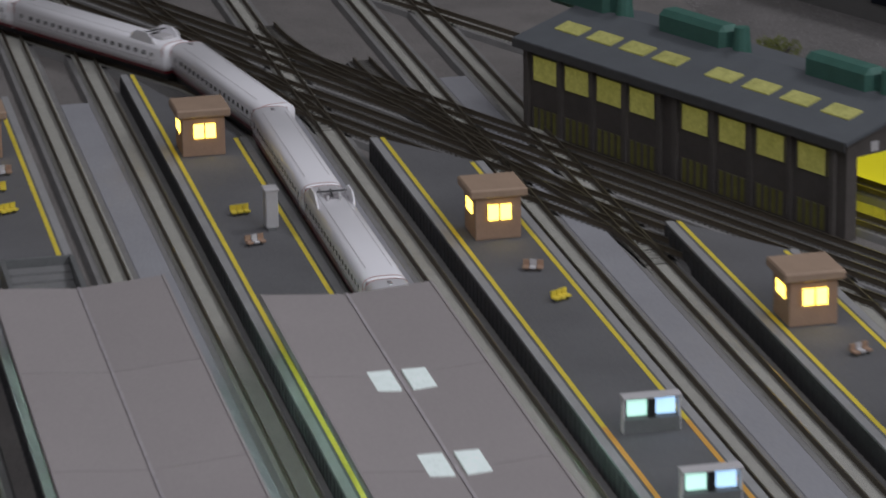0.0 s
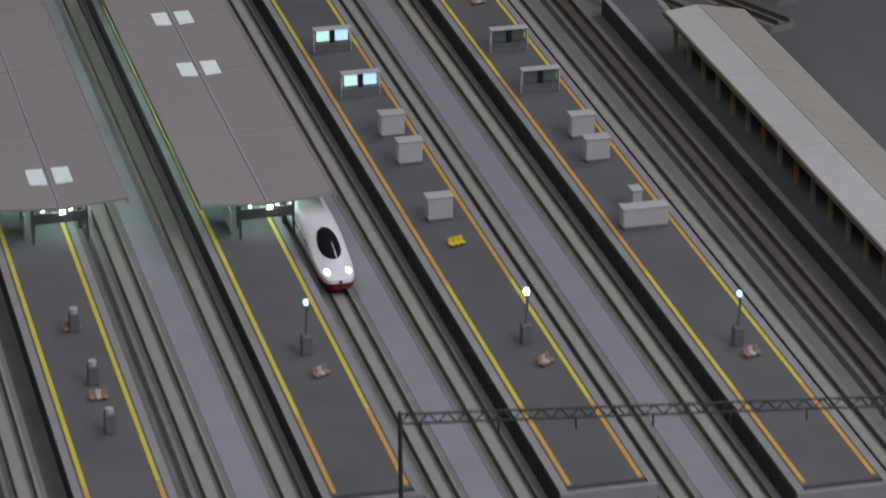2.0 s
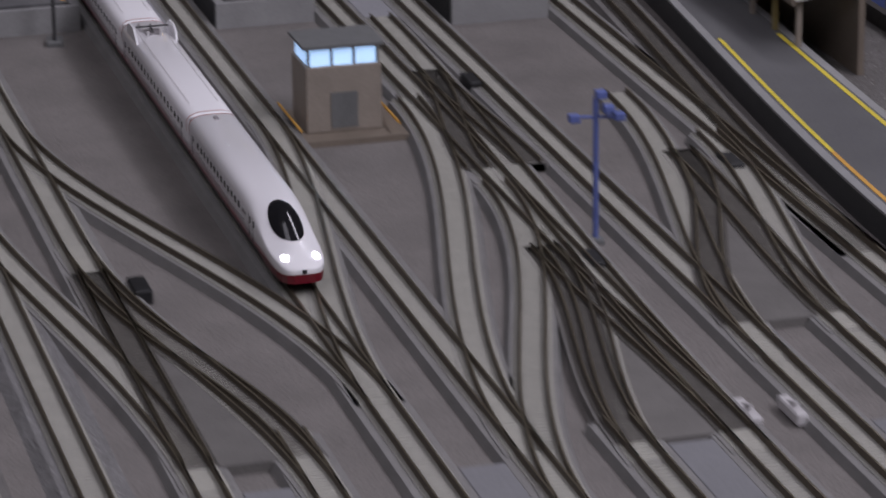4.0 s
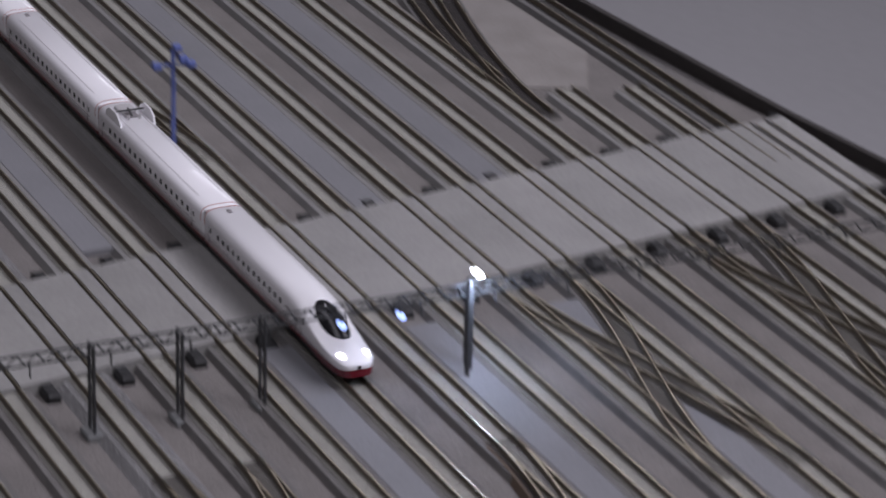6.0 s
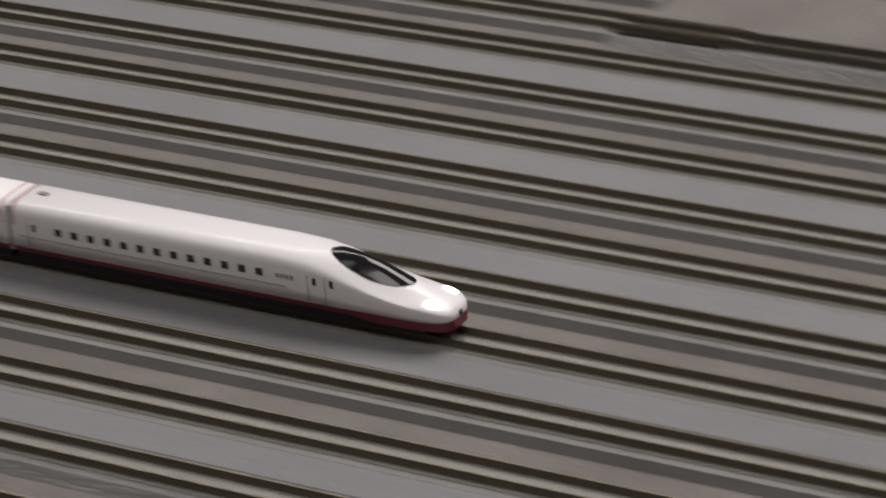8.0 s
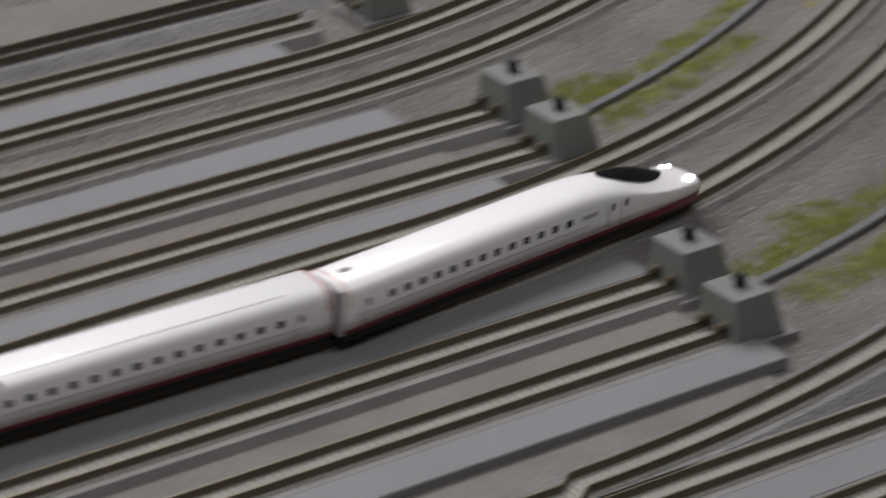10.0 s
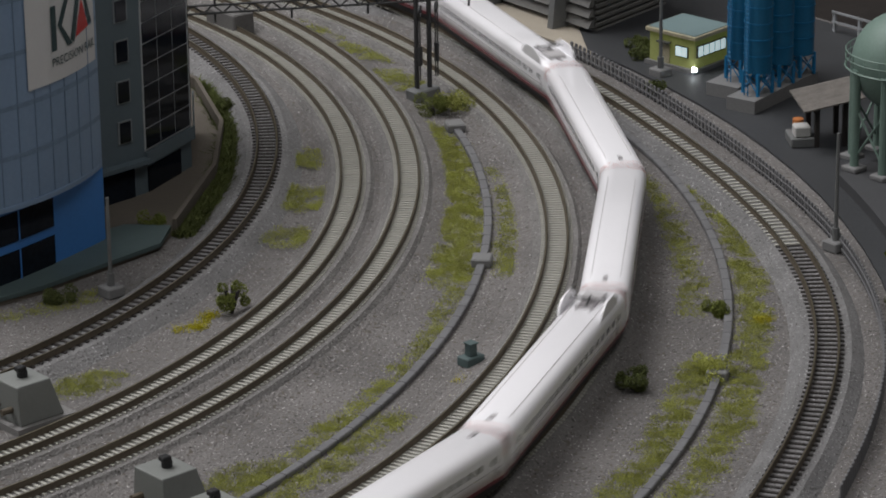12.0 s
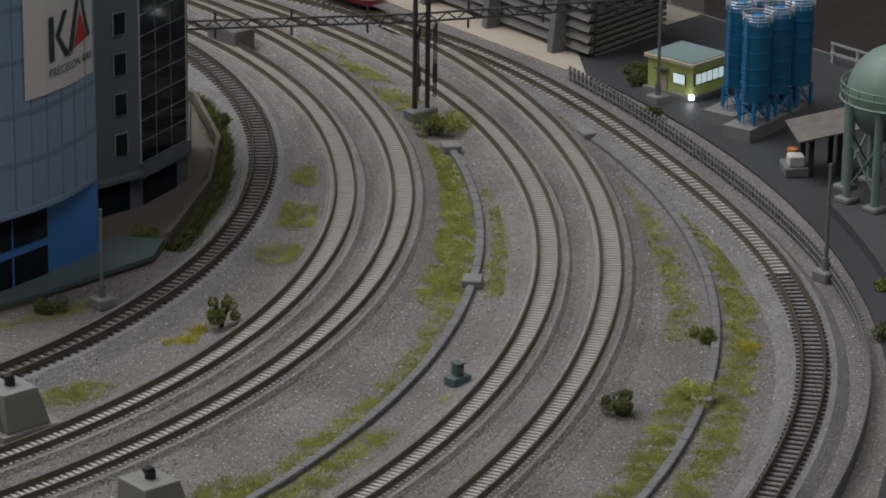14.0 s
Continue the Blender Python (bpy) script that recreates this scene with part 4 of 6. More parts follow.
def yard_lamp(x, y, h, bulb, blue):
    t = thing("yard_lamp", "blue-tinted yard floodlight mast" if blue else "dark yard lamp post with a bright white head", "lamp", pose(x, y, GROUND), "yard lamps")
    m = BLUEM if blue else CATEN
    part("pole", rod((0, 0, 0), (0, 0, h), 0.0012), m, t)
    part("base", box(-0.003, 0.003, -0.003, 0.003, 0, 0.004, 0.0005), POSTG, t)
    if blue:
        part("cross_arm", rod((-0.002, -0.009, h - 0.008), (0.002, 0.009, h - 0.008), 0.0007), m, t)
        for dx, dy, dz in ((0.0, -0.009, -0.008), (0.002, 0.009, -0.008), (0, 0.002, 0.001), (0.004, 0.004, -0.004)):
            part("floodlight", box(dx - 0.002, dx + 0.002, dy - 0.0022, dy + 0.0022, h + dz - 0.0015, h + dz + 0.0018, 0.0004), m, t)
    else:
        part("arm", rod((0, 0, h), (0.002, 0.004, h + 0.002), 0.0006), m, t)
        part("head", box(-0.0035, 0.0035, 0.002, 0.006, h + 0.0012, h + 0.003, 0.0006), bulb, t, "dazzling white lamp head")


# added glowing boxes that put blue-white bright spots on the gantry
for y in (0.022, -0.007):
    t = thing("gantry_lamp", "small blue-white glowing box added under the gantry", "lamp", pose(1.519, y, 0.033), "gantry lamps")
    part("bracket", rod((0.003, 0, 0.0), (0.003, 0, -0.004), 0.0006), CATEN, t)
    part("head", box(0.0, 0.006, -0.0014, 0.0014, -0.006, -0.004, 0.0004), LAMPB, t, "small glowing head")
yard_lamp(1.25, 0.014, 0.073, None, True)
yard_lamp(0.647, 0.128, 0.062, None, True)
yard_lamp(1.53, 0.052, 0.052, LAMPW, False)
t = thing("signal_post", "pale weathered signal cabinet on a short post", "signal", pose(1.815, 0.097, GROUND))
part("foot", box(-0.006, 0.006, -0.006, 0.006, 0, 0.006, 0.0008), KERBM, t)
part("post", rod((0, 0, 0.006), (0, 0, 0.022), 0.0022), WHITE, t)
part("cabinet", box(-0.004, 0.004, -0.004, 0.004, 0.022, 0.038, 0.0008), POSTG, t)
for x, y, h in ((0.95, 0.285, 0.045), (1.02, 0.25, 0.03)):
    t = thing("lineside_post", "thin grey lineside post", "post", pose(x, y, GROUND), "lineside posts")
    part("pole", rod((0, 0, 0), (0, 0, h), 0.0011), POSTG, t)
    part("base", box(-0.003, 0.003, -0.003, 0.003, 0, 0.004), POSTG, t)

t = thing("signal_cabin", "small brown signal cabin with a blue-lit top", "cabin", pose(0.462, 0.067, GROUND))
part("base", box(-0.026, 0.026, -0.026, 0.026, 0, 0.004), OLDTAN, t)
part("wall", box(-0.014, 0.014, -0.017, 0.017, 0.004, 0.034, 0.0005), CABIN, t)
part("door", box(0.014, 0.0145, -0.006, 0.006, 0.006, 0.022), POSTG, t)
part("lantern", box(-0.0125, 0.0125, -0.0155, 0.0155, 0.034, 0.042), GLOWB, t, "blue-lit glazed upper storey")
for yy in (-0.0155, -0.005, 0.005, 0.0155):
    part("mullion", box(0.0122, 0.013, yy - 0.0006, yy + 0.0006, 0.034, 0.042), POSTG, t)
part("roof", box(-0.015, 0.015, -0.018, 0.018, 0.042, 0.0435), POSTG, t)
for dy in (-0.022, 0.022):
    part("handrail", rod((-0.02, dy, 0.009), (0.024, dy, 0.009), 0.0006), ORANGE, t)
for x, y in ((0.846, 0.12), (0.848, 0.136), (0.93, 0.035)):
    t = thing("point_lever", "small whitish point lever stand", "point lever", pose(x, y, GROUND), "point levers")
    part("base", box(-0.010, 0.010, -0.0022, 0.0022, 0.002, 0.0065, 0.0006), WHITE, t)
    part("arm", rod((-0.004, 0, 0.006), (0.004, 0, 0.0085), 0.0007), WHITE, t)
t = thing("buffer_marker", "tiny red stop marker beside the track", "marker", pose(1.002, 0.244, GROUND))
part("body", box(-0.006, 0.006, -0.002, 0.002, 0, 0.005, 0.0006), REDM, t)
part("foot", box(-0.007, 0.007, -0.0025, 0.0025, 0, 0.001), POSTG, t)
t = thing("end_stop", "grey weathered concrete platform-end stop", "buffer stop", pose(0.845, 0.262, GROUND))
part("body", box(0, 0.026, -0.018, 0.012, 0, 0.009, 0.001), KERBM, t)
part("pipe", rod((0.026, -0.01, 0.006), (0.05, 0.0, 0.006), 0.002), POSTG, t)

# display stand outside the board
def display_stand(x, y, rz, material, label):
    t = thing("display_stand", label, "stand", pose(x, y, -0.75, 0, 0, rz), "display stands")
    for dx in (-0.17, 0.0, 0.17):
        for dy in (0.0, 0.14):
            part("post", box(dx - 0.009, dx + 0.009, dy - 0.009, dy + 0.009, 0, 0.62), material, t)
    for z in (0.06, 0.20, 0.34):
        part("shelf", box(-0.18, 0.18, -0.006, 0.15, z, z + 0.012), POSTG, t)
        part("rail", box(-0.18, 0.18, -0.012, -0.009, z + 0.03, z + 0.038), CHROME, t)


display_stand(-1.45, 1.29, 60, BLUEM, "dark blue steel stand beyond the board edge")
display_stand(-1.13, 1.40, 60, POSTG, "grey steel shelf stand beyond the board edge")
t = thing("white_column", "plain white column beyond the board edge", "column", pose(-1.239, 1.333, -0.75))
part("shaft", box(-0.018, 0.018, -0.018, 0.018, 0.02, 0.72, 0.003), WHITE, t)
part("foot", box(-0.03, 0.03, -0.03, 0.03, 0, 0.02), POSTG, t)
t = thing("shunt_signal", "small pale shunting signal between the tracks", "signal", pose(0.950, 0.0165, GROUND))
part("foot", box(-0.004, 0.004, -0.004, 0.004, 0.0, 0.003, 0.0005), CATEN, t)
part("post", rod((0, 0, 0.003), (0, 0, 0.009), 0.0016), CHROME, t)
part("head", box(-0.0022, 0.0022, -0.0026, 0.0026, 0.008, 0.0165, 0.001), CHROME, t)
part("lens", cyl(0.0008, 0, 0.0165, 0.0172, 0.0012, 10), POSTG, t)

# ---- buffer stops at the yard end ----
def buffer_stop(x, y):
    t = thing("buffer_stop", "grey wedge-shaped buffer block with a black knob", "buffer stop", pose(x, y, GROUND + 0.003), "buffer stops")
    v = [(-0.009, -0.0105, 0), (0.0125, -0.0105, 0), (0.0125, 0.0105, 0), (-0.009, 0.0105, 0), (-0.009, -0.0088, 0.0165), (0.0075, -0.0088, 0.0165), (0.0075, 0.0088, 0.0165), (-0.009, 0.0088, 0.0165)]
    o = part("block", (v, [(3, 2, 1, 0), (4, 5, 6, 7), (0, 1, 5, 4), (1, 2, 6, 5), (2, 3, 7, 6), (3, 0, 4, 7)]), STOPG, t)
    bv = o.modifiers.new("bevel", "BEVEL")
    bv.width, bv.segments = 0.0006, 2
    b = cyl(0, 0, 0.0165, 0.0195, 0.0022, 12)
    cube(b, -0.0028, 0.0012, -0.0018, 0.0018, 0.019, 0.0212, 0.0004)
    part("knob", b, BLACKR, t, "black knob")
    part("plinth", box(-0.012, 0.017, -0.0125, 0.0125, -0.003, 0.0), BED, t)
    for s in (-1, 1):
        part("buffer", rod((-0.009, s * 0.0045, 0.006), (-0.014, s * 0.0045, 0.006), 0.0014), RAIL, t, "rust-brown buffer")


for k, x in ((2, 3.194), (3, 3.200), (-1, 3.166), (-2, 3.158), (6, 3.212)):
    buffer_stop(x, k * PITCH)


# ---- ducts, grass and bushes on the bend ----
def duct(cx, cy, r, a0, a1, pits):
    t = thing("cable_duct", "grey concrete cable duct laid in slabs along the bend", "duct", group="cable ducts")
    me = bpy.data.meshes.new("slab")
    b = box(-0.0062, 0.0062, -0.0019, 0.0019, 0, 0.0024, 0.0004)
    b.to_mesh(me)
    b.free()
    me.materials.append(DUCT)
    for x, y, a in at_length(arc(cx, cy, r, a0, a1), 0.0128):
        shared("slab", me, t, Matrix.Translation((x, y, GROUND)) @ Matrix.Rotation(a + random.uniform(-0.02, 0.02), 4, "Z"))
    for ang in pits:
        x, y = cx + r * math.cos(radians(ang)), cy + r * math.sin(radians(ang))
        o = part("pit_cover", box(-0.0045, 0.0045, -0.005, 0.005, 0, 0.0042, 0.0006), KERBM, t, "square pit cover")
        o.matrix_basis = Matrix.Translation((x, y, GROUND)) @ Matrix.Rotation(radians(ang), 4, "Z")


duct(3.0877, 0.6484, 0.5667, -79, -28.5, (-48, -28.5))
duct(3.0959, 0.5309, 0.5867, -83, -18, (-53, -18))


def tuft_mesh(points, h, w, seed, lean=0.6, blades=3, z=GROUND):
    rnd = random.Random(seed)
    v, f = [], []
    for x, y, s in points:
        for _ in range(blades):
            a, hh, ww = rnd.uniform(0, 6.283), h * s * rnd.uniform(0.5, 1.2), w * rnd.uniform(0.6, 1.3)
            px, py = x + rnd.gauss(0, 0.0011), y + rnd.gauss(0, 0.0011)
            dx, dy = math.cos(a) * ww, math.sin(a) * ww
            lx, ly = rnd.gauss(0, lean) * hh, rnd.gauss(0, lean) * hh
            n = len(v)
            v += [(px - dx, py - dy, z), (px + dx, py + dy, z), (px + lx + dx * 0.3, py + ly + dy * 0.3, z + hh), (px - dy, py + dx, z), (px + dy, py - dx, z)]
            f += [(n, n + 1, n + 2), (n + 3, n + 4, n + 2)]
    return v, f


def grass(name, label, spots, material, density, seed, h=0.0011, z=GROUND):
    """Scatter along spots of (x, y, radius along x, radius along y, thickness)."""
    rnd = random.Random(seed)
    pts = []
    for x, y, rx, ry, d in spots:
        for _ in range(int(1.6 * density * d * rx * ry * 3.14)):
            a, r = rnd.uniform(0, 6.283), math.sqrt(rnd.random())
            px, py = x + rx * r * math.cos(a), y + ry * r * math.sin(a)
            q = noise.noise(Vector((px * 130, py * 130, seed))) + 0.45 * noise.noise(Vector((px * 420, py * 420, seed)))
            if q * 0.8 + 0.40 - 0.7 * r ** 2 > rnd.uniform(-0.25, 0.6):
                pts.append((px, py, rnd.uniform(0.5, 1.2)))
    return tagged(part(name, tuft_mesh(pts, h, 0.00013, seed, 1.0, 4, z), material, None, label), category="grass", kind="stuff")


def along(cx, cy, r, a0, a1, n, off, rad, d):
    return [(cx + (r + off) * math.cos(radians(a)), cy + (r + off) * math.sin(radians(a)), rad, rad, d) for a in [a0 + (a1 - a0) * i / (n - 1) for i in range(n)]]


D1, D2 = (3.0877, 0.6484, 0.5667), (3.0959, 0.5309, 0.5867)
grass("grass", "yellow-green scatter grass beside the cable duct", along(*D1, -50, -28, 30, -0.012, 0.014, 0.45) + along(*D1, -49, -35, 20, 0.011, 0.008, 0.35) + along(*D1, -76, -51, 34, -0.007, 0.007, 0.4) + along(*D1, -76, -66, 12, 0.009, 0.011, 0.35), GRASS, 1700000, 3)
grass("grass", "yellow-green scatter grass beside the outer duct", along(*D2, -64, -52, 18, -0.009, 0.010, 0.45) + along(*D2, -56, -30, 36, 0.011, 0.009, 0.5) + along(*D2, -46, -24, 30, -0.015, 0.008, 0.32) + along(*D2, -66, -56, 14, 0.014, 0.010, 0.4) + along(*D2, -82, -64, 22, -0.010, 0.010, 0.45) + along(*D2, -80, -68, 12, 0.016, 0.012, 0.4), GRASS, 1700000, 5)
grass("grass", "thin moss-green scatter between the bend tracks", [(3.495, 0.392, 0.022, 0.018, 0.9), (3.462, 0.348, 0.020, 0.022, 1.0), (3.425, 0.308, 0.016, 0.018, 0.9), (3.652, 0.548, 0.014, 0.030, 0.9), (3.638, 0.503, 0.014, 0.028, 0.9), (3.616, 0.456, 0.014, 0.026, 0.9), (3.690, 0.436, 0.008, 0.014, 0.9), (3.685, 0.415, 0.009, 0.014, 0.9), (3.677, 0.393, 0.010, 0.014, 0.9), (3.667, 0.372, 0.010, 0.012, 0.9)], GRASS, 1300000, 7, 0.0011, GROUND + 0.0016)
grass("grass", "yellow-green scatter by the buffer stops", [(3.252, 0.236, 0.022, 0.012, 1.0), (3.300, 0.318, 0.03, 0.010, 0.6), (3.24, 0.118, 0.024, 0.012, 1.0), (3.30, 0.133, 0.014, 0.006, 0.9), (3.24, -0.02, 0.02, 0.016, 0.9), (3.25, -0.06, 0.03, 0.014, 0.8), (3.23, 0.325, 0.05, 0.016, 0.8)], GRASS, 1300000, 9)
grass("flowers", "bright yellow ground scatter tufts", [(3.325, 0.256, 0.010, 0.005, 1.0), (3.34, 0.262, 0.006, 0.004, 1.0), (3.372, 0.128, 0.010, 0.006, 1.0), (3.355, 0.117, 0.004, 0.004, 1.0), (3.508, 0.092, 0.005, 0.005, 0.9)], GRASSY, 1500000, 11, 0.0022)


def loose_stones():
    """Single larger chips lying on the ballast round the bend."""
    rnd = random.Random(41)
    v, f = [], []
    for _ in range(9000):
        a, r = radians(rnd.uniform(-86, -4)), rnd.uniform(0.40, 0.69)
        x, y = 3.08 + r * math.cos(a), 0.60 + r * math.sin(a)
        q, hh = rnd.uniform(0.0003, 0.0008), rnd.uniform(0.0003, 0.0008)
        n, tw = len(v), rnd.uniform(0, 1.6)
        v += [(x + q * math.cos(tw + 1.571 * i), y + q * math.sin(tw + 1.571 * i), GROUND - 0.0002) for i in range(4)] + [(x + rnd.gauss(0, q * 0.3), y + rnd.gauss(0, q * 0.3), GROUND + hh)]
        f += [(n + i, n + (i + 1) % 4, n + 4) for i in range(4)]
    tagged(part("loose_stones", (v, f), CHIPS, None, "pale and dark loose stone chips on the ballast"), category="stones", kind="stuff")


loose_stones()


def bush(x, y, r, h, seed, material=LEAF, label="small clump-foliage bush"):
    rnd = random.Random(seed)
    t = thing("bush", label, "bush", pose(x, y, GROUND), "bushes")
    b = bmesh.new()
    for _ in range(5):
        a = rnd.uniform(0, 6.28)
        bar(b, (0, 0, 0), (math.cos(a) * r * 0.5, math.sin(a) * r * 0.5, h * 0.6), 0.0005, 4)
    part("twig", b, SLEEPD, t)
    v, f = [], []
    lumps = [(rnd.gauss(0, r * 0.42), rnd.gauss(0, r * 0.42), h * rnd.uniform(0.25, 0.8), r * rnd.uniform(0.35, 0.6)) for _ in range(9)]
    for _ in range(2600):
        lx, ly, lz, lr = rnd.choice(lumps)
        d = Vector((rnd.gauss(0, 1), rnd.gauss(0, 1), rnd.gauss(0, 1))).normalized() * lr * rnd.uniform(0.6, 1.05)
        c = Vector((lx, ly, max(0.0006, lz))) + d
        c.z = max(c.z, 0.0003)
        e1 = Vector((rnd.gauss(0, 1), rnd.gauss(0, 1), rnd.gauss(0, 1))).normalized() * 0.00042
        e2 = Vector((rnd.gauss(0, 1), rnd.gauss(0, 1), rnd.gauss(0, 1))).normalized() * 0.00042
        n = len(v)
        v += [c - e1, c + e2, c + e1, c - e2]
        f += [(n, n + 1, n + 2, n + 3)]
    part("foliage", ([tuple(q) for q in v], f), material, t)


for i, (x, y, r, h, m) in enumerate(((3.414, 0.077, 0.0062, 0.010, LEAFD), (3.347, 0.257, 0.0068, 0.019, LEAF), (3.387, 0.366, 0.006, 0.008, LEAF), (3.594, 0.403, 0.008, 0.009, LEAF), (3.606, 0.398, 0.009, 0.010, GRASS), (3.447, 0.064, 0.008, 0.0065, GRASS), (3.70, 0.352, 0.005, 0.007, LEAFD), (3.606, 0.105, 0.005, 0.005, LEAF), (3.50, 0.11, 0.0055, 0.0055, LEAF), (3.317, -0.012, 0.007, 0.006, GRASS), (3.56, 0.06, 0.007, 0.008, LEAFD), (3.535, 0.03, 0.007, 0.008, LEAFD), (3.52, 0.48, 0.006, 0.007, LEAFD), (3.735, 0.395, 0.007, 0.009, LEAFD), (3.75, 0.41, 0.006, 0.008, LEAFD), (3.78, 0.40, 0.007, 0.012, LEAFD), (3.30, 0.32, 0.007, 0.004, LEAFD), (-1.25, 0.25, 0.014, 0.012, LEAF), (-1.0, 0.33, 0.012, 0.014, LEAF))):
    bush(x, y, r, h, i, m, "small dark clump-foliage bush" if m is LEAFD else "small yellow-green clump-foliage bush")

t = thing("relay_case", "small dark teal lineside relay case", "relay case", pose(3.384, 0.143, GROUND) @ Matrix.Scale(0.7, 4))
part("base", box(-0.007, 0.007, -0.005, 0.005, 0, 0.006, 0.0006), RELAY, t)
part("cabinet", box(-0.0028, 0.0028, -0.0028, 0.0028, 0.006, 0.0135, 0.0005), RELAY, t)
part("cap", box(-0.0033, 0.0033, -0.0033, 0.0033, 0.0135, 0.0143), RELAY, t)


def fence(cx, cy, r, a0, a1):
    t = thing("picket_fence", "long grey picket fence along the outer track", "fence")
    me = bpy.data.meshes.new("picket")
    b = box(-0.0011, 0.0011, -0.0005, 0.0005, 0, 0.0084, 0.0003)
    b.to_mesh(me)
    b.free()
    me.materials.append(FENCE)
    p = flexed(cx, cy, r, a0, a1)
    for x, y, a in at_length(p, 0.0042)[:295]:
        shared("picket", me, t, Matrix.Translation((x, y, GROUND)) @ Matrix.Rotation(a, 4, "Z"))
    for z in (0.0022, 0.0058):
        part("rail", sweep(p, [(0.0005, GROUND + z), (0.001, GROUND + z), (0.001, GROUND + z + 0.0006), (0.0005, GROUND + z + 0.0006)]), FENCE, t)


fence(3.029, 0.525, 0.6901, -58, -8)


# ---- lineside poles and the gantry on the bend ----
def pole(x, y, h, r=0.0010):
    t = thing("catenary_pole", "slim grey catenary pole on a square footing", "pole", pose(x, y, GROUND), "catenary poles")
    part("footing", box(-0.0045, 0.0045, -0.0045, 0.0045, 0, 0.005, 0.0006), KERBM, t)
    part("socket", cyl(0, 0, 0.005, 0.011, r * 1.7, 10), POSTG, t)
    part("shaft", cyl(0, 0, 0.011, h, r, 10, r * 0.75), POSTG, t)


pole(3.596, 0.131, 0.056)
pole(3.722, 0.369, 0.056)
pole(3.322, 0.311, 0.046)
t = thing("catenary_gantry", "dark lattice gantry on a twin mast over the bend", "gantry", group="catenary gantries")
MX, MY = 3.608, 0.427
for dx, dy in ((-0.003, 0.0015), (0.003, -0.0015)):
    part("mast", box(MX + dx - 0.0009, MX + dx + 0.0009, MY + dy - 0.0009, MY + dy + 0.0009, GROUND + 0.005, 0.068), CATEN, t)
part("foot", box(MX - 0.008, MX + 0.008, MY - 0.005, MY + 0.005, GROUND, GROUND + 0.006, 0.0008), POSTG, t)
for dx in (-0.0045, 0.006, 0.0075):
    part("weight_rod", rod((MX + dx, MY - 0.003, 0.004), (MX + dx, MY - 0.003, 0.040), 0.0004), CATEN, t)
for dx in (-0.0045, 0.0068):
    part("tension_weight", rod((MX + dx, MY - 0.003, 0.012), (MX + dx, MY - 0.003, 0.022), 0.0013), CATEN, t)
    b = bmesh.new()
    bmesh.ops.create_cone(b, cap_ends=True, segments=16, radius1=0.003, radius2=0.003, depth=0.001, matrix=pose(MX + dx, MY - 0.003, 0.041, 90, 0, 35))
    part("pulley", b, CATEN, t)
BEAM = [(3.50, 0.502, 0.043), (MX, MY + 0.003, 0.044), (3.728, 0.371, 0.045)]
lattice(t, BEAM[0], BEAM[1], 0.0042, 13)
lattice(t, BEAM[1], BEAM[2], 0.0042, 13)
for u in (0.2, 0.5, 0.8):
    for a, c in ((BEAM[0], BEAM[1]), (BEAM[1], BEAM[2])):
        p = Vector(a).lerp(Vector(c), u)
        part("drop_arm", rod(p, p - Vector((0, 0, 0.005)), 0.0006), CATEN, t)
        part("bracket", rod(p + Vector((0, 0, 0.004)), p + Vector((0, 0, 0.009)), 0.0006), CATEN, t)
part("far_support", box(3.602, 3.616, 0.575, 0.600, GROUND, 0.006, 0.0008), BEDDARK, t)


def letters(parent, words, place, material):
    """Words of the built-in font laid on a surface: place(u, v) for u, v from 0 to 1."""
    c = bpy.data.curves.new("lettering", "FONT")
    c.body, c.resolution_u = words, 3
    tmp = new("lettering", c)
    bpy.context.view_layer.update()
    me = bpy.data.meshes.new_from_object(tmp.evaluated_get(bpy.context.evaluated_depsgraph_get()))
    bpy.data.objects.remove(tmp)
    xs, ys = [v.co.x for v in me.vertices], [v.co.y for v in me.vertices]
    for v in me.vertices:
        v.co = place((v.co.x - min(xs)) / (max(xs) - min(xs)), (v.co.y - min(ys)) / (max(ys) - min(ys)))
    me.materials.clear()
    me.materials.append(material)
    o = new("lettering", me)
    o.parent = parent


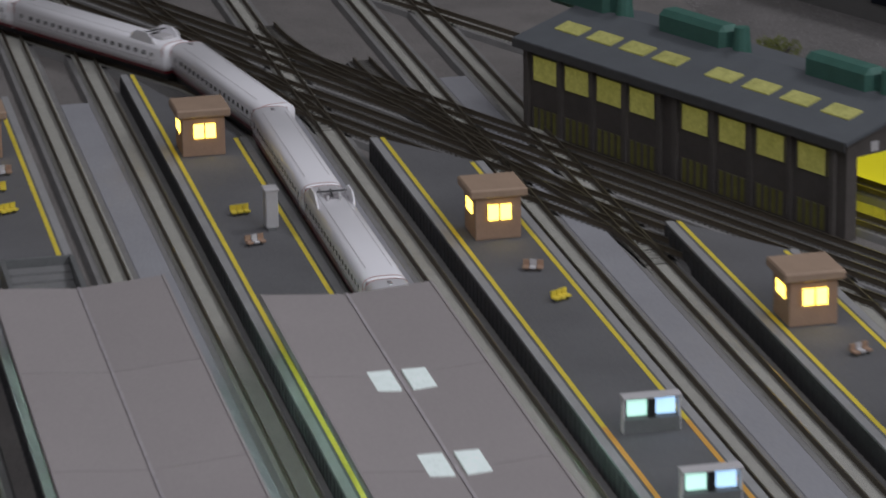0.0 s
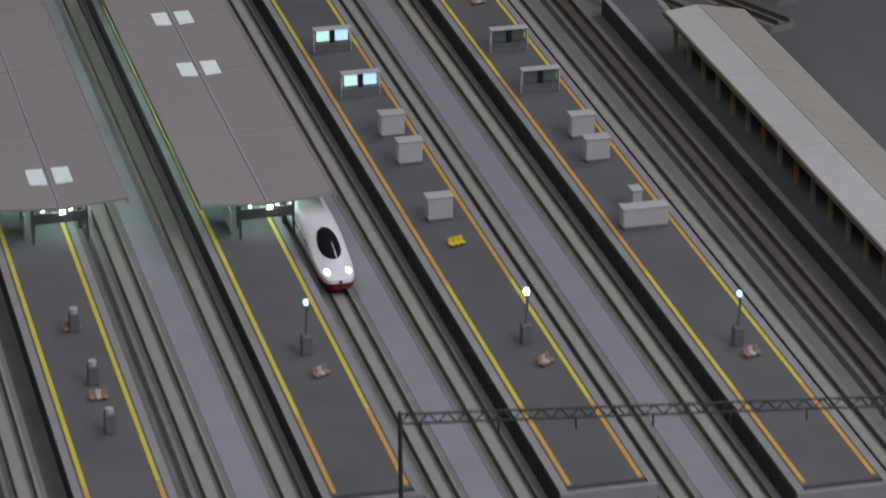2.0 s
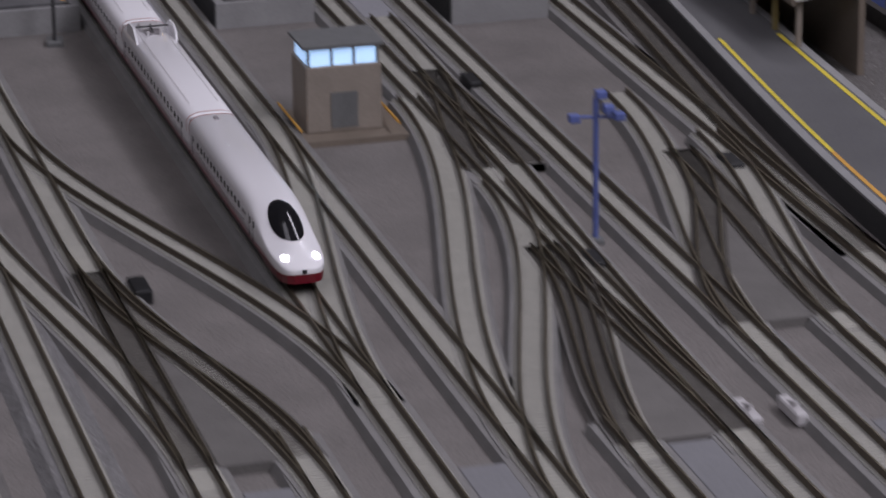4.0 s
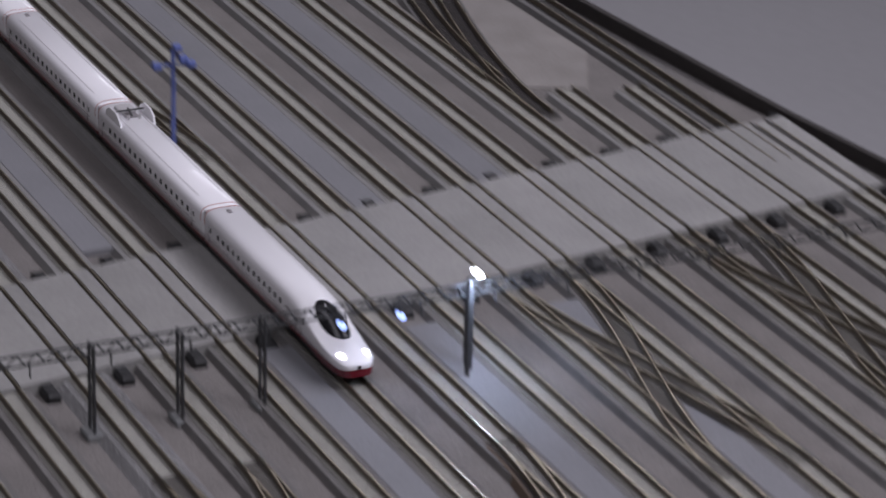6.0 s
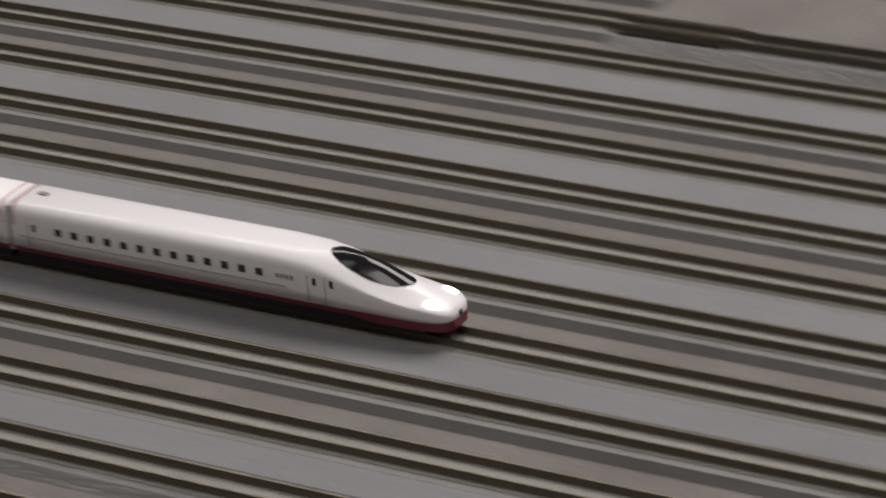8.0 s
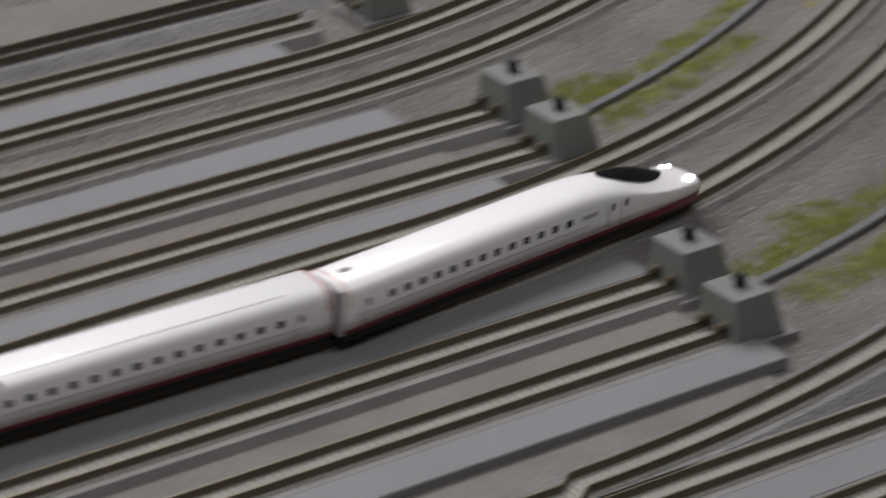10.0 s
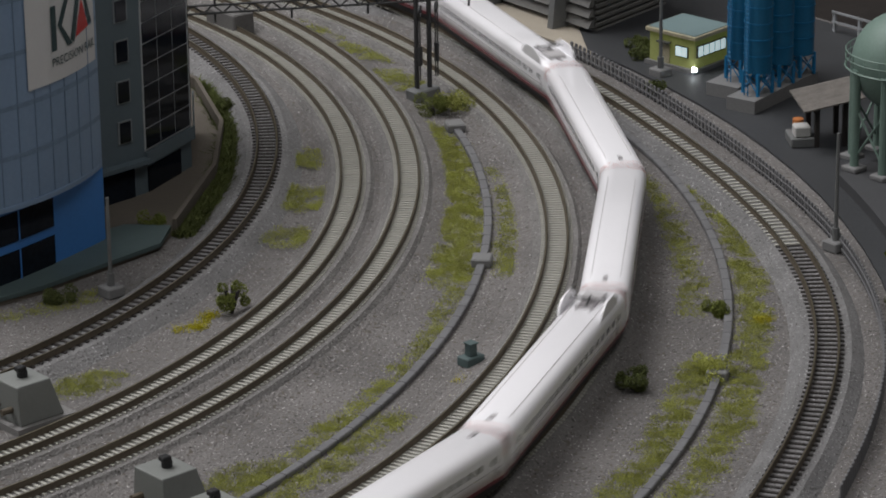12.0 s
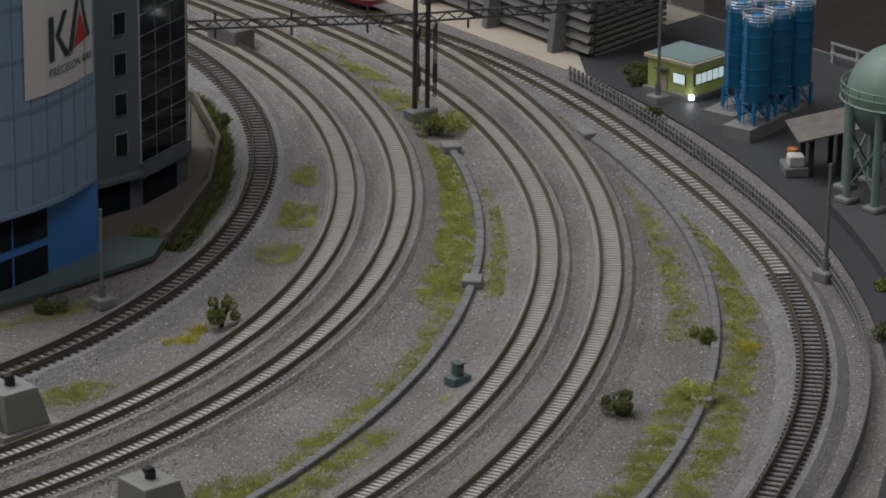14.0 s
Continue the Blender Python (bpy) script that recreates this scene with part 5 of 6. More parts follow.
# ---- tower block by the bend ----
def tower():
    t = thing("office_tower", "pale blue curved office tower on a bright blue base", "building")
    H = 0.140
    ax, ay, bx, by = 3.268, 0.343, 3.357, 0.362

    def front(u, bulge):
        x, y = ax + (bx - ax) * u, ay + (by - ay) * u
        n = Vector((by - ay, -(bx - ax), 0)).normalized()
        d = bulge * 4 * u * (1 - u)
        return x + n.x * d, y + n.y * d

    n = 16
    base = [front(i / n, 0.002) for i in range(n + 1)]
    part("base", prism(base + [(3.34, 0.45), (3.262, 0.45)], GROUND, 0.033), TOWERL, t, "bright blue base storeys")
    up = [front(i / n, 0.008) for i in range(n + 1)]
    part("drum", prism(up + [(3.345, 0.46), (3.262, 0.46)], 0.033, H), TOWERB, t, "pale blue panelled curved facade")
    for z0 in (0.0315, 0.0545, 0.0770, 0.1010, 0.1250):
        band = [front(i / n, 0.0083 if z0 > 0.04 else 0.009) for i in range(n + 1)]
        pv = [(x, y, z0) for x, y in band] + [(x, y, z0 + 0.0022) for x, y in band] + [(x, y + 0.002, z0) for x, y in band] + [(x, y + 0.002, z0 + 0.0022) for x, y in band]
        m = n + 1
        pf = []
        for i in range(n):
            pf += [(i, i + 1, m + i + 1, m + i), (m + i, m + i + 1, 3 * m + i + 1, 3 * m + i), (2 * m + i + 1, 2 * m + i, i, i + 1)]
        part("band", (pv, pf), TOWERB if z0 < 0.04 else TOWERJ, t)
    for i in range(1, 9):
        x, y = front(i / 9, 0.0082)
        part("panel_joint", box(x - 0.00022, x + 0.00022, y - 0.0002, y + 0.0005, 0.034, H), TOWERJ, t)
    for z0, z1 in ((-0.0045, 0.0105), (0.0145, 0.0285)):
        vv = [front(u, 0.0026) for u in (0.06, 0.2, 0.35, 0.5, 0.6)]
        w = part("window", ([(x, y, z0) for x, y in vv] + [(x, y, z1) for x, y in vv], [(i, i + 1, 6 + i, 5 + i) for i in range(4)]), DGLASS, t, "dark shop window")
        for i in (2,):
            part("mullion", box(vv[i][0] - 0.0003, vv[i][0] + 0.0003, vv[i][1] - 0.0005, vv[i][1], z0, z1), TOWERL, w)
    # striped side
    for i in range(6):
        part("strip_window", box(ax - 0.004, ax - 0.001, 0.352, 0.44, 0.004 + 0.021 * i, 0.014 + 0.021 * i), DGLASS, t)
        part("sill_band", box(ax - 0.006, ax - 0.001, 0.350, 0.445, -0.006 + 0.021 * i, 0.0035 + 0.021 * i), FRAMEW, t)
    # corner pier
    part("corner_glass", cyl(3.3515, 0.3715, GROUND, 0.0335, 0.0085, 20), DGLASS, t, "dark curved corner glazing")
    part("corner_band", cyl(3.3515, 0.3715, 0.0165, 0.0215, 0.0094, 20), TOWERB, t)
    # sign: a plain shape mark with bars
    s = [front(u, 0.0088) for u in (0.40, 0.54, 0.68, 0.82, 0.975)]
    z0, z1 = 0.0835, 0.1300
    sg = part("sign", ([(x, y, z0) for x, y in s] + [(x, y, z1) for x, y in s], [(i, i + 1, 6 + i, 5 + i) for i in range(4)]), SIGNW, t, "white sign board with a dark and red mark")

    def quad(name, pts, m):
        out = []
        for u, v in pts:
            x, y = front(0.40 + 0.575 * u, 0.0092)
            out.append((x, y, z0 + (z1 - z0) * v))
        part(name, (out, [tuple(range(len(out)))]), m, sg)

    for pts in (((0.30, 0.30), (0.37, 0.30), (0.37, 0.74), (0.30, 0.74)), ((0.39, 0.54), (0.50, 0.76), (0.57, 0.76), (0.45, 0.52), (0.60, 0.30), (0.52, 0.30)), ((0.57, 0.34), (0.63, 0.30), (0.78, 0.86), (0.74, 0.94)), ((0.745, 0.94), (0.785, 0.90), (0.95, 0.40), (0.88, 0.40))):
        quad("mark", pts, SIGNK)
    quad("mark", ((0.65, 0.34), (0.88, 0.38), (0.77, 0.70)), SIGNR)
    letters(sg, "PRECISION RAIL", lambda u, v: (*front(0.40 + 0.575 * (0.30 + 0.69 * u), 0.0092), z0 + (z1 - z0) * (0.15 + 0.085 * v)), SIGNK)

    # grey wing with the glazed bay
    g = thing("office_wing", "grey-green office wing with a dark glazed bay", "building")
    wing = [(3.366, 0.402), (3.412, 0.404), (3.452, 0.420), (3.484, 0.462), (3.43, 0.53), (3.33, 0.53), (3.34, 0.42)]
    part("wall", prism(wing, GROUND, H), TOWERG, g)

    def on(p, q, u, z, out):
        d = Vector((q[0] - p[0], q[1] - p[1], 0)).normalized()
        return Vector((p[0] + (q[0] - p[0]) * u + d.y * out, p[1] + (q[1] - p[1]) * u - d.x * out, z))

    def pane(name, p, q, u0, u1, za, zb, out, m, parent, th=0.0008):
        c = [on(p, q, u, z, o) for o in (out - th, out) for u, z in ((u0, za), (u1, za), (u1, zb), (u0, zb))]
        return part(name, ([tuple(v) for v in c], [(3, 2, 1, 0), (4, 5, 6, 7), (0, 1, 5, 4), (1, 2, 6, 5), (2, 3, 7, 6), (3, 0, 4, 7)]), m, parent)

    for i in range(6):
        z = 0.0225 + 0.0198 * i
        fr = pane("window", wing[0], wing[1], 0.66, 0.84, z, z + 0.0112, 0.0006, WINFRAME, g)
        pane("pane", wing[0], wing[1], 0.68, 0.82, z + 0.0006, z + 0.0106, 0.0010, DGLASS, fr)
    for e, (p, q) in enumerate(((wing[1], wing[2]), (wing[2], wing[3]))):
        cols = 3
        for i in range(cols):
            for j in range(11):
                z = 0.0165 + 0.0104 * j
                pane("pane", p, q, 0.03 + 0.955 * i / cols, 0.03 + 0.955 * (i + 1) / cols - 0.02, z, z + 0.0097, 0.0006, DGLASS, g)
        pane("bay_frame", p, q, 0.0, 1.0, 0.0155, 0.1395, 0.0003, FRAMEW, g)
        pane("bay_sill", p, q, -0.02, 1.02, 0.009, 0.0155, 0.002, TOWERG, g)
    pane("shop_front", wing[1], wing[2], 0.05, 0.75, -0.006, 0.007, 0.0006, DGLASS, g)
    pane("doorway", wing[0], wing[1], 0.45, 0.85, -0.006, 0.011, 0.0006, DGLASS, g)
    pane("canopy_slab", wing[0], wing[1], 0.2, 1.0, 0.011, 0.013, 0.005, TOWERG, g, 0.005)


tower()
t = thing("shop_sign", "small dark bars of a shop sign on the corner band", "sign", pose(3.3500, 0.3616, 0.0172, 0, 0, 20))
for dx, w in ((0.0, 0.0036), (0.0045, 0.0012), (0.0064, 0.0022)):
    part("bar", box(dx, dx + w, -0.0006, 0.0006, 0.0, 0.0034), SIGNK, t)

structure("pavement_plaza", prism([(3.262, 0.335), (3.30, 0.3335), (3.372, 0.342), (3.40, 0.362), (3.452, 0.404), (3.494, 0.453), (3.528, 0.516), (3.53, 0.60), (3.262, 0.60)], GROUND - 0.001, GROUND + 0.0022), FORE, "sandy forecourt, painted darker as shade round the office buildings", "pavement")
t = thing("forecourt_step", "grey-green paved step before the tower", "step")
part("slab", prism([(3.262, 0.3345), (3.30, 0.333), (3.372, 0.3405), (3.39, 0.356), (3.375, 0.372), (3.262, 0.372)], GROUND + 0.0022, GROUND + 0.0042), RELAY, t)
# wall takes the same shadow-darkened sand colour as the forecourt
t = thing("retaining_wall", "low tan retaining wall beside the inner track", "wall")
wallp = [(3.39, 0.353), (3.452, 0.402), (3.496, 0.452), (3.530, 0.516), (3.535, 0.60)]
for p, q in zip(wallp, wallp[1:]):
    a = math.atan2(q[1] - p[1], q[0] - p[0])
    part("coping", sweep([(p[0], p[1], a), (q[0], q[1], a)], [(-0.0008, GROUND), (0.0012, GROUND), (0.0012, 0.0005), (-0.0008, 0.0005)]), FORE, t)
rows = []
for p, q in zip(wallp, wallp[1:]):
    for i in range(26):
        u = i / 26
        rows.append((p[0] + (q[0] - p[0]) * u + 0.003, p[1] + (q[1] - p[1]) * u - 0.0022, 0.004, 0.004, 1.0))
tagged(part("hedge", tuft_mesh([(x + random.gauss(0, 0.0018), y + random.gauss(0, 0.0018), random.uniform(0.5, 1.2)) for x, y, *_ in rows for _ in range(60)], 0.0034, 0.0006, 77, 0.9), LEAFD, None, "dark low hedge along the retaining wall"), category="hedge", kind="stuff")

# ---- works yard outside the bend ----
ring = [(3.029 + 0.703 * math.cos(radians(a)), 0.525 + 0.703 * math.sin(radians(a))) for a in range(-62, -7, 3)]
structure("pavement_works", prism(ring + [(3.75, 0.46), (3.855, 0.47), (3.855, -0.4), (3.45, -0.4)], GROUND - 0.001, GROUND + 0.0012), ASPH, "dark worn asphalt of the works yard", "pavement")
kr = [(3.029 + 0.716 * math.cos(radians(a)), 0.525 + 0.716 * math.sin(radians(a))) for a in range(-62, -27, 2)]
structure("pavement_kerb", prism(kr + [(3.74, 0.19), (3.76, 0.05), (3.60, -0.2)], GROUND, GROUND + 0.0065), APRON, "raised dark concrete apron edge", "pavement")
structure("ground_sand", prism([(3.722, 0.42), (3.745, 0.43), (3.80, 0.44), (3.855, 0.47), (3.855, 0.9), (3.70, 0.9), (3.733, 0.6)], GROUND - 0.001, GROUND + 0.001), SAND, "pale sandy strip before the warehouse", "ground")


def warehouse():
    t = thing("warehouse", "grey ribbed warehouse with sloping buttresses", "building")
    part("wall", prism([(3.752, 0.45), (3.815, 0.461), (3.845, 0.82), (3.775, 0.82)], GROUND, 0.085), WAREH, t)
    p, q = Vector((3.748, 0.447)), Vector((3.772, 0.82))
    d = (q - p).normalized()
    nrm = Vector((-d.y, d.x))
    a = math.atan2(d.y, d.x)
    for i in range(15):
        z = GROUND + 0.004 + 0.006 * i
        part("louvre", sweep([(p.x, p.y, a), (q.x, q.y, a)], [(-0.001, z), (0.003, z), (0.0005, z + 0.0042), (-0.001, z + 0.0042)]), WAREH, t)
    for i in range(7):
        c = p + d * (0.022 + 0.058 * i)
        x0, y0 = c.x + nrm.x * 0.012, c.y + nrm.y * 0.012
        x1, y1 = c.x, c.y
        v = []
        for off in (-0.0022, 0.0022):
            ox, oy = d.x * off, d.y * off
            v += [(x0 + ox, y0 + oy, GROUND), (x1 + ox, y1 + oy, GROUND), (x1 + ox, y1 + oy, 0.085), (x1 + nrm.x * 0.002 + ox, y1 + nrm.y * 0.002 + oy, 0.085)]
        part("buttress", (v, [(0, 1, 2, 3), (7, 6, 5, 4), (0, 3, 7, 4), (3, 2, 6, 7), (1, 0, 4, 5)]), POSTG, t)
    p, q = Vector((3.752, 0.449)), Vector((3.816, 0.460))
    d = (q - p).normalized()
    a = math.atan2(d.y, d.x)
    for i in range(26):
        z = GROUND + 0.0035 * i
        part("rib", sweep([(p.x, p.y, a), (q.x, q.y, a)], [(-0.0012, z), (0.0, z), (0.0, z + 0.0022), (-0.0012, z + 0.0016)]), WAREH, t)


warehouse()


def gate_house():
    t = thing("gate_house", "lime-green gatehouse with lit windows and slate roof", "hut", pose(3.736, 0.358, GROUND + 0.0012, 0, 0, 6))
    part("plinth", box(-0.002, 0.030, -0.002, 0.032, 0, 0.0022), KERBM, t)
    # the wall glows faintly by its own material
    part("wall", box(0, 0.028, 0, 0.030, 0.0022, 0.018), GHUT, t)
    part("cornice", box(-0.0018, 0.0298, -0.0018, 0.0318, 0.018, 0.0202, 0.0003), GHUTT, t)
    part("roof", box(-0.0006, 0.0286, -0.0006, 0.0306, 0.0202, 0.0206), GHUTR, t, "slate blue flat roof")
    w = part("window", box(0.0015, 0.026, -0.0006, 0.0, 0.008, 0.0145), BLACKR, t, "strip of lit windows")
    for i in range(5):
        part("pane", box(0.0025 + 0.0047 * i, 0.0061 + 0.0047 * i, -0.001, -0.0006, 0.0086, 0.0139), GLOWC, w)
    w = part("window", box(-0.0006, 0.0, 0.004, 0.0125, 0.0075, 0.0135), BLACKR, t, "lit pair of windows")
    for i in range(2):
        part("pane", box(-0.001, -0.0006, 0.0046 + 0.0039 * i, 0.0080 + 0.0039 * i, 0.008, 0.013), GLOWC, w)
    part("door", box(-0.0008, 0.0, 0.0165, 0.0222, 0.0022, 0.0125), GHUTT, t, "ochre door")
    part("door_hood", box(-0.003, 0.0, 0.0155, 0.0235, 0.0135, 0.0142), STEELD, t)
    part("lamp", box(-0.0035, -0.0018, -0.003, -0.001, 0.002, 0.0042), LAMPW, t, "small bright ground lamp")


gate_house()


def silos():
    base = thing("silo_plinth", "grey concrete plinth slab under the silos", "plinth", group="silo plinths")
    part("slab", prism([(3.709, 0.289), (3.770, 0.302), (3.766, 0.318), (3.705, 0.305)], GROUND + 0.0012, 0.0005), KERBM, base)
    base = thing("silo_plinth", "grey concrete plinth slab under the silos", "plinth", group="silo plinths")
    part("slab", prism([(3.719, 0.3105), (3.782, 0.324), (3.778, 0.343), (3.715, 0.329)], GROUND + 0.0012, 0.0005), KERBM, base)
    m = None
    for r, (sx, sy) in enumerate(((3.7215, 0.299), (3.7325, 0.3215))):
        for i in range(3):
            at = pose(sx + 0.0192 * i, sy + 0.0034 * i, 0.0005)
            if m is not None:
                copy_thing(m, at)
                continue
            m = thing("silo", "tall blue cylindrical silo on a braced blue frame", "silo", at, "blue silos")
            smooth_body = part("shell", cyl(0, 0, 0.0115, 0.0520, 0.0072, 32), SILO, m)
            part("cone", cyl(0, 0, 0.0520, 0.0545, 0.0072, 32, 0.0055), SILO, m)
            for z in (0.0205, 0.0290, 0.0375, 0.0460):
                part("hoop", cyl(0, 0, z, z + 0.0006, 0.0075, 32), SILOF, m)
            for sx2 in (-1, 1):
                for sy2 in (-1, 1):
                    part("leg", box(sx2 * 0.0052 - 0.0007, sx2 * 0.0052 + 0.0007, sy2 * 0.0052 - 0.0007, sy2 * 0.0052 + 0.0007, 0, 0.0118), SILOF, m)
            b = bmesh.new()
            for s in (-1, 1):
                bar(b, (-0.0052, s * 0.0052, 0.001), (0.0052, s * 0.0052, 0.011), 0.0005, 4)
                bar(b, (0.0052, s * 0.0052, 0.001), (-0.0052, s * 0.0052, 0.011), 0.0005, 4)
                bar(b, (s * 0.0052, -0.0052, 0.001), (s * 0.0052, 0.0052, 0.011), 0.0005, 4)
            part("bracing", b, SILOF, m)
            b = bmesh.new()
            for s in (-1, 1):
                bar(b, (-0.0085, s * 0.0013, 0), (-0.0085, s * 0.0013, 0.056), 0.00035, 4)
            for j in range(24):
                bar(b, (-0.0085, -0.0013, 0.002 + 0.0023 * j), (-0.0085, 0.0013, 0.002 + 0.0023 * j), 0.00025, 4)
            part("ladder", b, SILOF, m)
            b = bmesh.new()
            for z in (0.0545, 0.0560, 0.0575):
                for j in range(14):
                    a, c = 6.2832 * j / 14, 6.2832 * (j + 1) / 14
                    bar(b, (0.0076 * math.cos(a), 0.0076 * math.sin(a), z), (0.0076 * math.cos(c), 0.0076 * math.sin(c), z), 0.0003, 4)
            for j in range(8):
                a = 6.2832 * j / 8
                bar(b, (0.0076 * math.cos(a), 0.0076 * math.sin(a), 0.0518), (0.0076 * math.cos(a), 0.0076 * math.sin(a), 0.0575), 0.0003, 4)
            part("top_railing", b, CHROME, m, "pale metal top railing")
            part("hatch", cyl(0, 0, 0.0545, 0.0565, 0.003, 14), SILOF, m)


silos()


def sphere_tank():
    t = thing("gas_tank", "weathered green spherical gas tank on legs", "tank", pose(3.692, 0.178, GROUND + 0.0065))
    b = bmesh.new()
    bmesh.ops.create_uvsphere(b, u_segments=40, v_segments=24, radius=0.024, matrix=Matrix.Translation((0, 0, 0.052)))
    smooth(part("shell", b, TANKG, t))
    for i in range(8):
        a = 6.2832 * (i + 0.5) / 8
        x, y = 0.0235 * math.cos(a), 0.0235 * math.sin(a)
        part("leg", rod((x, y, 0.001), (x, y, 0.050), 0.0022, 12), TANKG, t)
        part("foot", box(x - 0.0045, x + 0.0045, y - 0.0045, y + 0.0045, 0, 0.0025, 0.0005), KERBM, t)
        c = 6.2832 * (i + 1.5) / 8
        part("brace", rod((x, y, 0.006), (0.0235 * math.cos(c), 0.0235 * math.sin(c), 0.032), 0.0006), TANKG, t)
        part("brace", rod((0.0235 * math.cos(c), 0.0235 * math.sin(c), 0.006), (x, y, 0.032), 0.0006), TANKG, t)
    b = bmesh.new()
    for z in (0.050, 0.0545, 0.058):
        for j in range(32):
            a, c = 6.2832 * j / 32, 6.2832 * (j + 1) / 32
            bar(b, (0.0268 * math.cos(a), 0.0268 * math.sin(a), z), (0.0268 * math.cos(c), 0.0268 * math.sin(c), z), 0.0006 if z < 0.052 else 0.00035, 4)
    for j in range(20):
        a = 6.2832 * j / 20
        bar(b, (0.0268 * math.cos(a), 0.0268 * math.sin(a), 0.050), (0.0268 * math.cos(a), 0.0268 * math.sin(a), 0.058), 0.0003, 4)
    part("walkway", b, TANKG, t)


sphere_tank()
t = thing("plank_shelter", "weathered plank-roofed shelter on two posts", "shelter", pose(3.705, 0.238, GROUND + 0.0012, 0, 0, -35))
for i in range(14):
    part("plank", ([(-0.014, -0.017 + 0.0025 * i, 0.020), (0.016, -0.017 + 0.0025 * i, 0.026), (0.016, -0.0149 + 0.0025 * i, 0.026), (-0.014, -0.0149 + 0.0025 * i, 0.020), (-0.014, -0.017 + 0.0025 * i, 0.0208), (0.016, -0.017 + 0.0025 * i, 0.0268), (0.016, -0.0149 + 0.0025 * i, 0.0268), (-0.014, -0.0149 + 0.0025 * i, 0.0208)], [(3, 2, 1, 0), (4, 5, 6, 7), (0, 1, 5, 4), (1, 2, 6, 5), (2, 3, 7, 6), (3, 0, 4, 7)]), TIMBER, t)
for x, y in ((-0.006, -0.010), (-0.006, 0.010), (0.008, -0.010), (0.008, 0.010)):
    part("post", box(x - 0.0012, x + 0.0012, y - 0.0012, y + 0.0012, 0, 0.0215 if x < 0 else 0.0242), SLEEPD, t)
part("beam", box(-0.009, -0.0072, -0.016, 0.016, 0.0195, 0.0212), SLEEPD, t)
t = thing("crate_stack", "pale crate and orange drum on a small wire stand", "crates", pose(3.693, 0.243, GROUND + 0.0012, 0, 0, -35))
part("stand", box(-0.006, 0.006, -0.008, 0.008, 0, 0.005, 0.0006), POSTG, t)
part("crate", box(-0.004, 0.004, -0.007, 0.001, 0.005, 0.0105, 0.0006), OLDROOF, t)
part("drum", cyl(0.0, 0.005, 0.005, 0.011, 0.0028, 14), mat("orange_drum", (0.6, 0.22, 0.07), 0.5), t)
t = thing("works_railing", "white works railing at the board edge", "railing", pose(3.845, 0.16, GROUND + 0.0012))
for i in range(12):
    part("post", box(-0.0008, 0.0008, 0.018 * i, 0.018 * i + 0.0016, 0, 0.011), CHROME, t)
for z in (0.005, 0.0105):
    part("rail", box(-0.0012, -0.0004, 0, 0.20, z, z + 0.0012), CHROME, t)
t = thing("dark_table", "low table under a black cloth beyond the board", "table", pose(4.9, 0.95, -0.75))
part("cloth", box(-0.92, 1.4, -1.6, 1.6, 0.50, 0.54, 0.01), CLOTH, t)
for dx in (-0.8, 1.2):
    for dy in (-1.4, 1.4):
        part("leg", box(dx - 0.02, dx + 0.02, dy - 0.02, dy + 0.02, 0, 0.50), STEELD, t)
t = thing("beige_post", "plain beige display post beyond the works yard", "post", pose(4.03, 0.665, -0.21))
part("shaft", box(-0.02, 0.014, -0.014, 0.014, 0.004, 0.4, 0.002), HWALL, t)
part("foot", box(-0.024, 0.018, -0.018, 0.018, 0, 0.004), STEELD, t)


# ---- the train ----
CAR, END, HALF = 0.156, 0.171, 0.0105


ZB, ZT = 0.0062, 0.0224
SHOULDER = 0.0180


def crown(u, ridge):
    """Height of the roof over the shoulder, 0 to 1, at u across the width; ridge: how far it narrows to a crest."""
    u = min(1.0, abs(u))
    return (1 - ridge) * (1 - u ** 3.8) ** 0.58 + ridge * 0.5 * (1 + math.cos(math.pi * u))


def section(w, zb, zs, zt, ridge, n=22):
    """One closed outline of the body, from one sill over the roof to the other."""
    out = [(-w * 0.955, zb), (-w * 0.99, zb + (zs - zb) * 0.35), (-w, zb + (zs - zb) * 0.7)]
    for i in range(n + 1):
        u = -math.cos(math.pi * i / n)
        out.append((w * u, zs + (zt - zs) * crown(u, ridge)))
    return out + [(w, zb + (zs - zb) * 0.7), (w * 0.99, zb + (zs - zb) * 0.35), (w * 0.955, zb)]


def loft(stations):
    v, f, m = [], [], None
    for x, w, zb, zs, zt, ridge in stations:
        s = section(w, zb, zs, zt, ridge)
        m = len(s)
        v += [(x, y, z) for y, z in s]
    for i in range(len(stations) - 1):
        for j in range(m):
            k = (j + 1) % m
            f.append((i * m + j, i * m + k, (i + 1) * m + k, (i + 1) * m + j))
    f += [tuple(range(m))[::-1], tuple((len(stations) - 1) * m + j for j in range(m))]
    return v, f


# behind the tip: half width, sill, shoulder, crest, and how ridged the top is
NOSE = [(0.0, 0.0042, 0.0066, 0.0078, 0.0088, 0.0), (0.0014, 0.0068, 0.0063, 0.0086, 0.0102, 0.05), (0.004, 0.0085, ZB, 0.0095, 0.0117, 0.2), (0.009, 0.0095, ZB, 0.0104, 0.0131, 0.45), (0.015, 0.0100, ZB, 0.0112, 0.0146, 0.7), (0.021, 0.0102, ZB, 0.0121, 0.0164, 0.8), (0.028, 0.0103, ZB, 0.0133, 0.0188, 0.75), (0.035, 0.0104, ZB, 0.0148, 0.0206, 0.6), (0.043, 0.0105, ZB, 0.0163, 0.0218, 0.35), (0.052, 0.0105, ZB, 0.0174, 0.0223, 0.12), (0.064, 0.0105, ZB, SHOULDER, ZT, 0.0)]


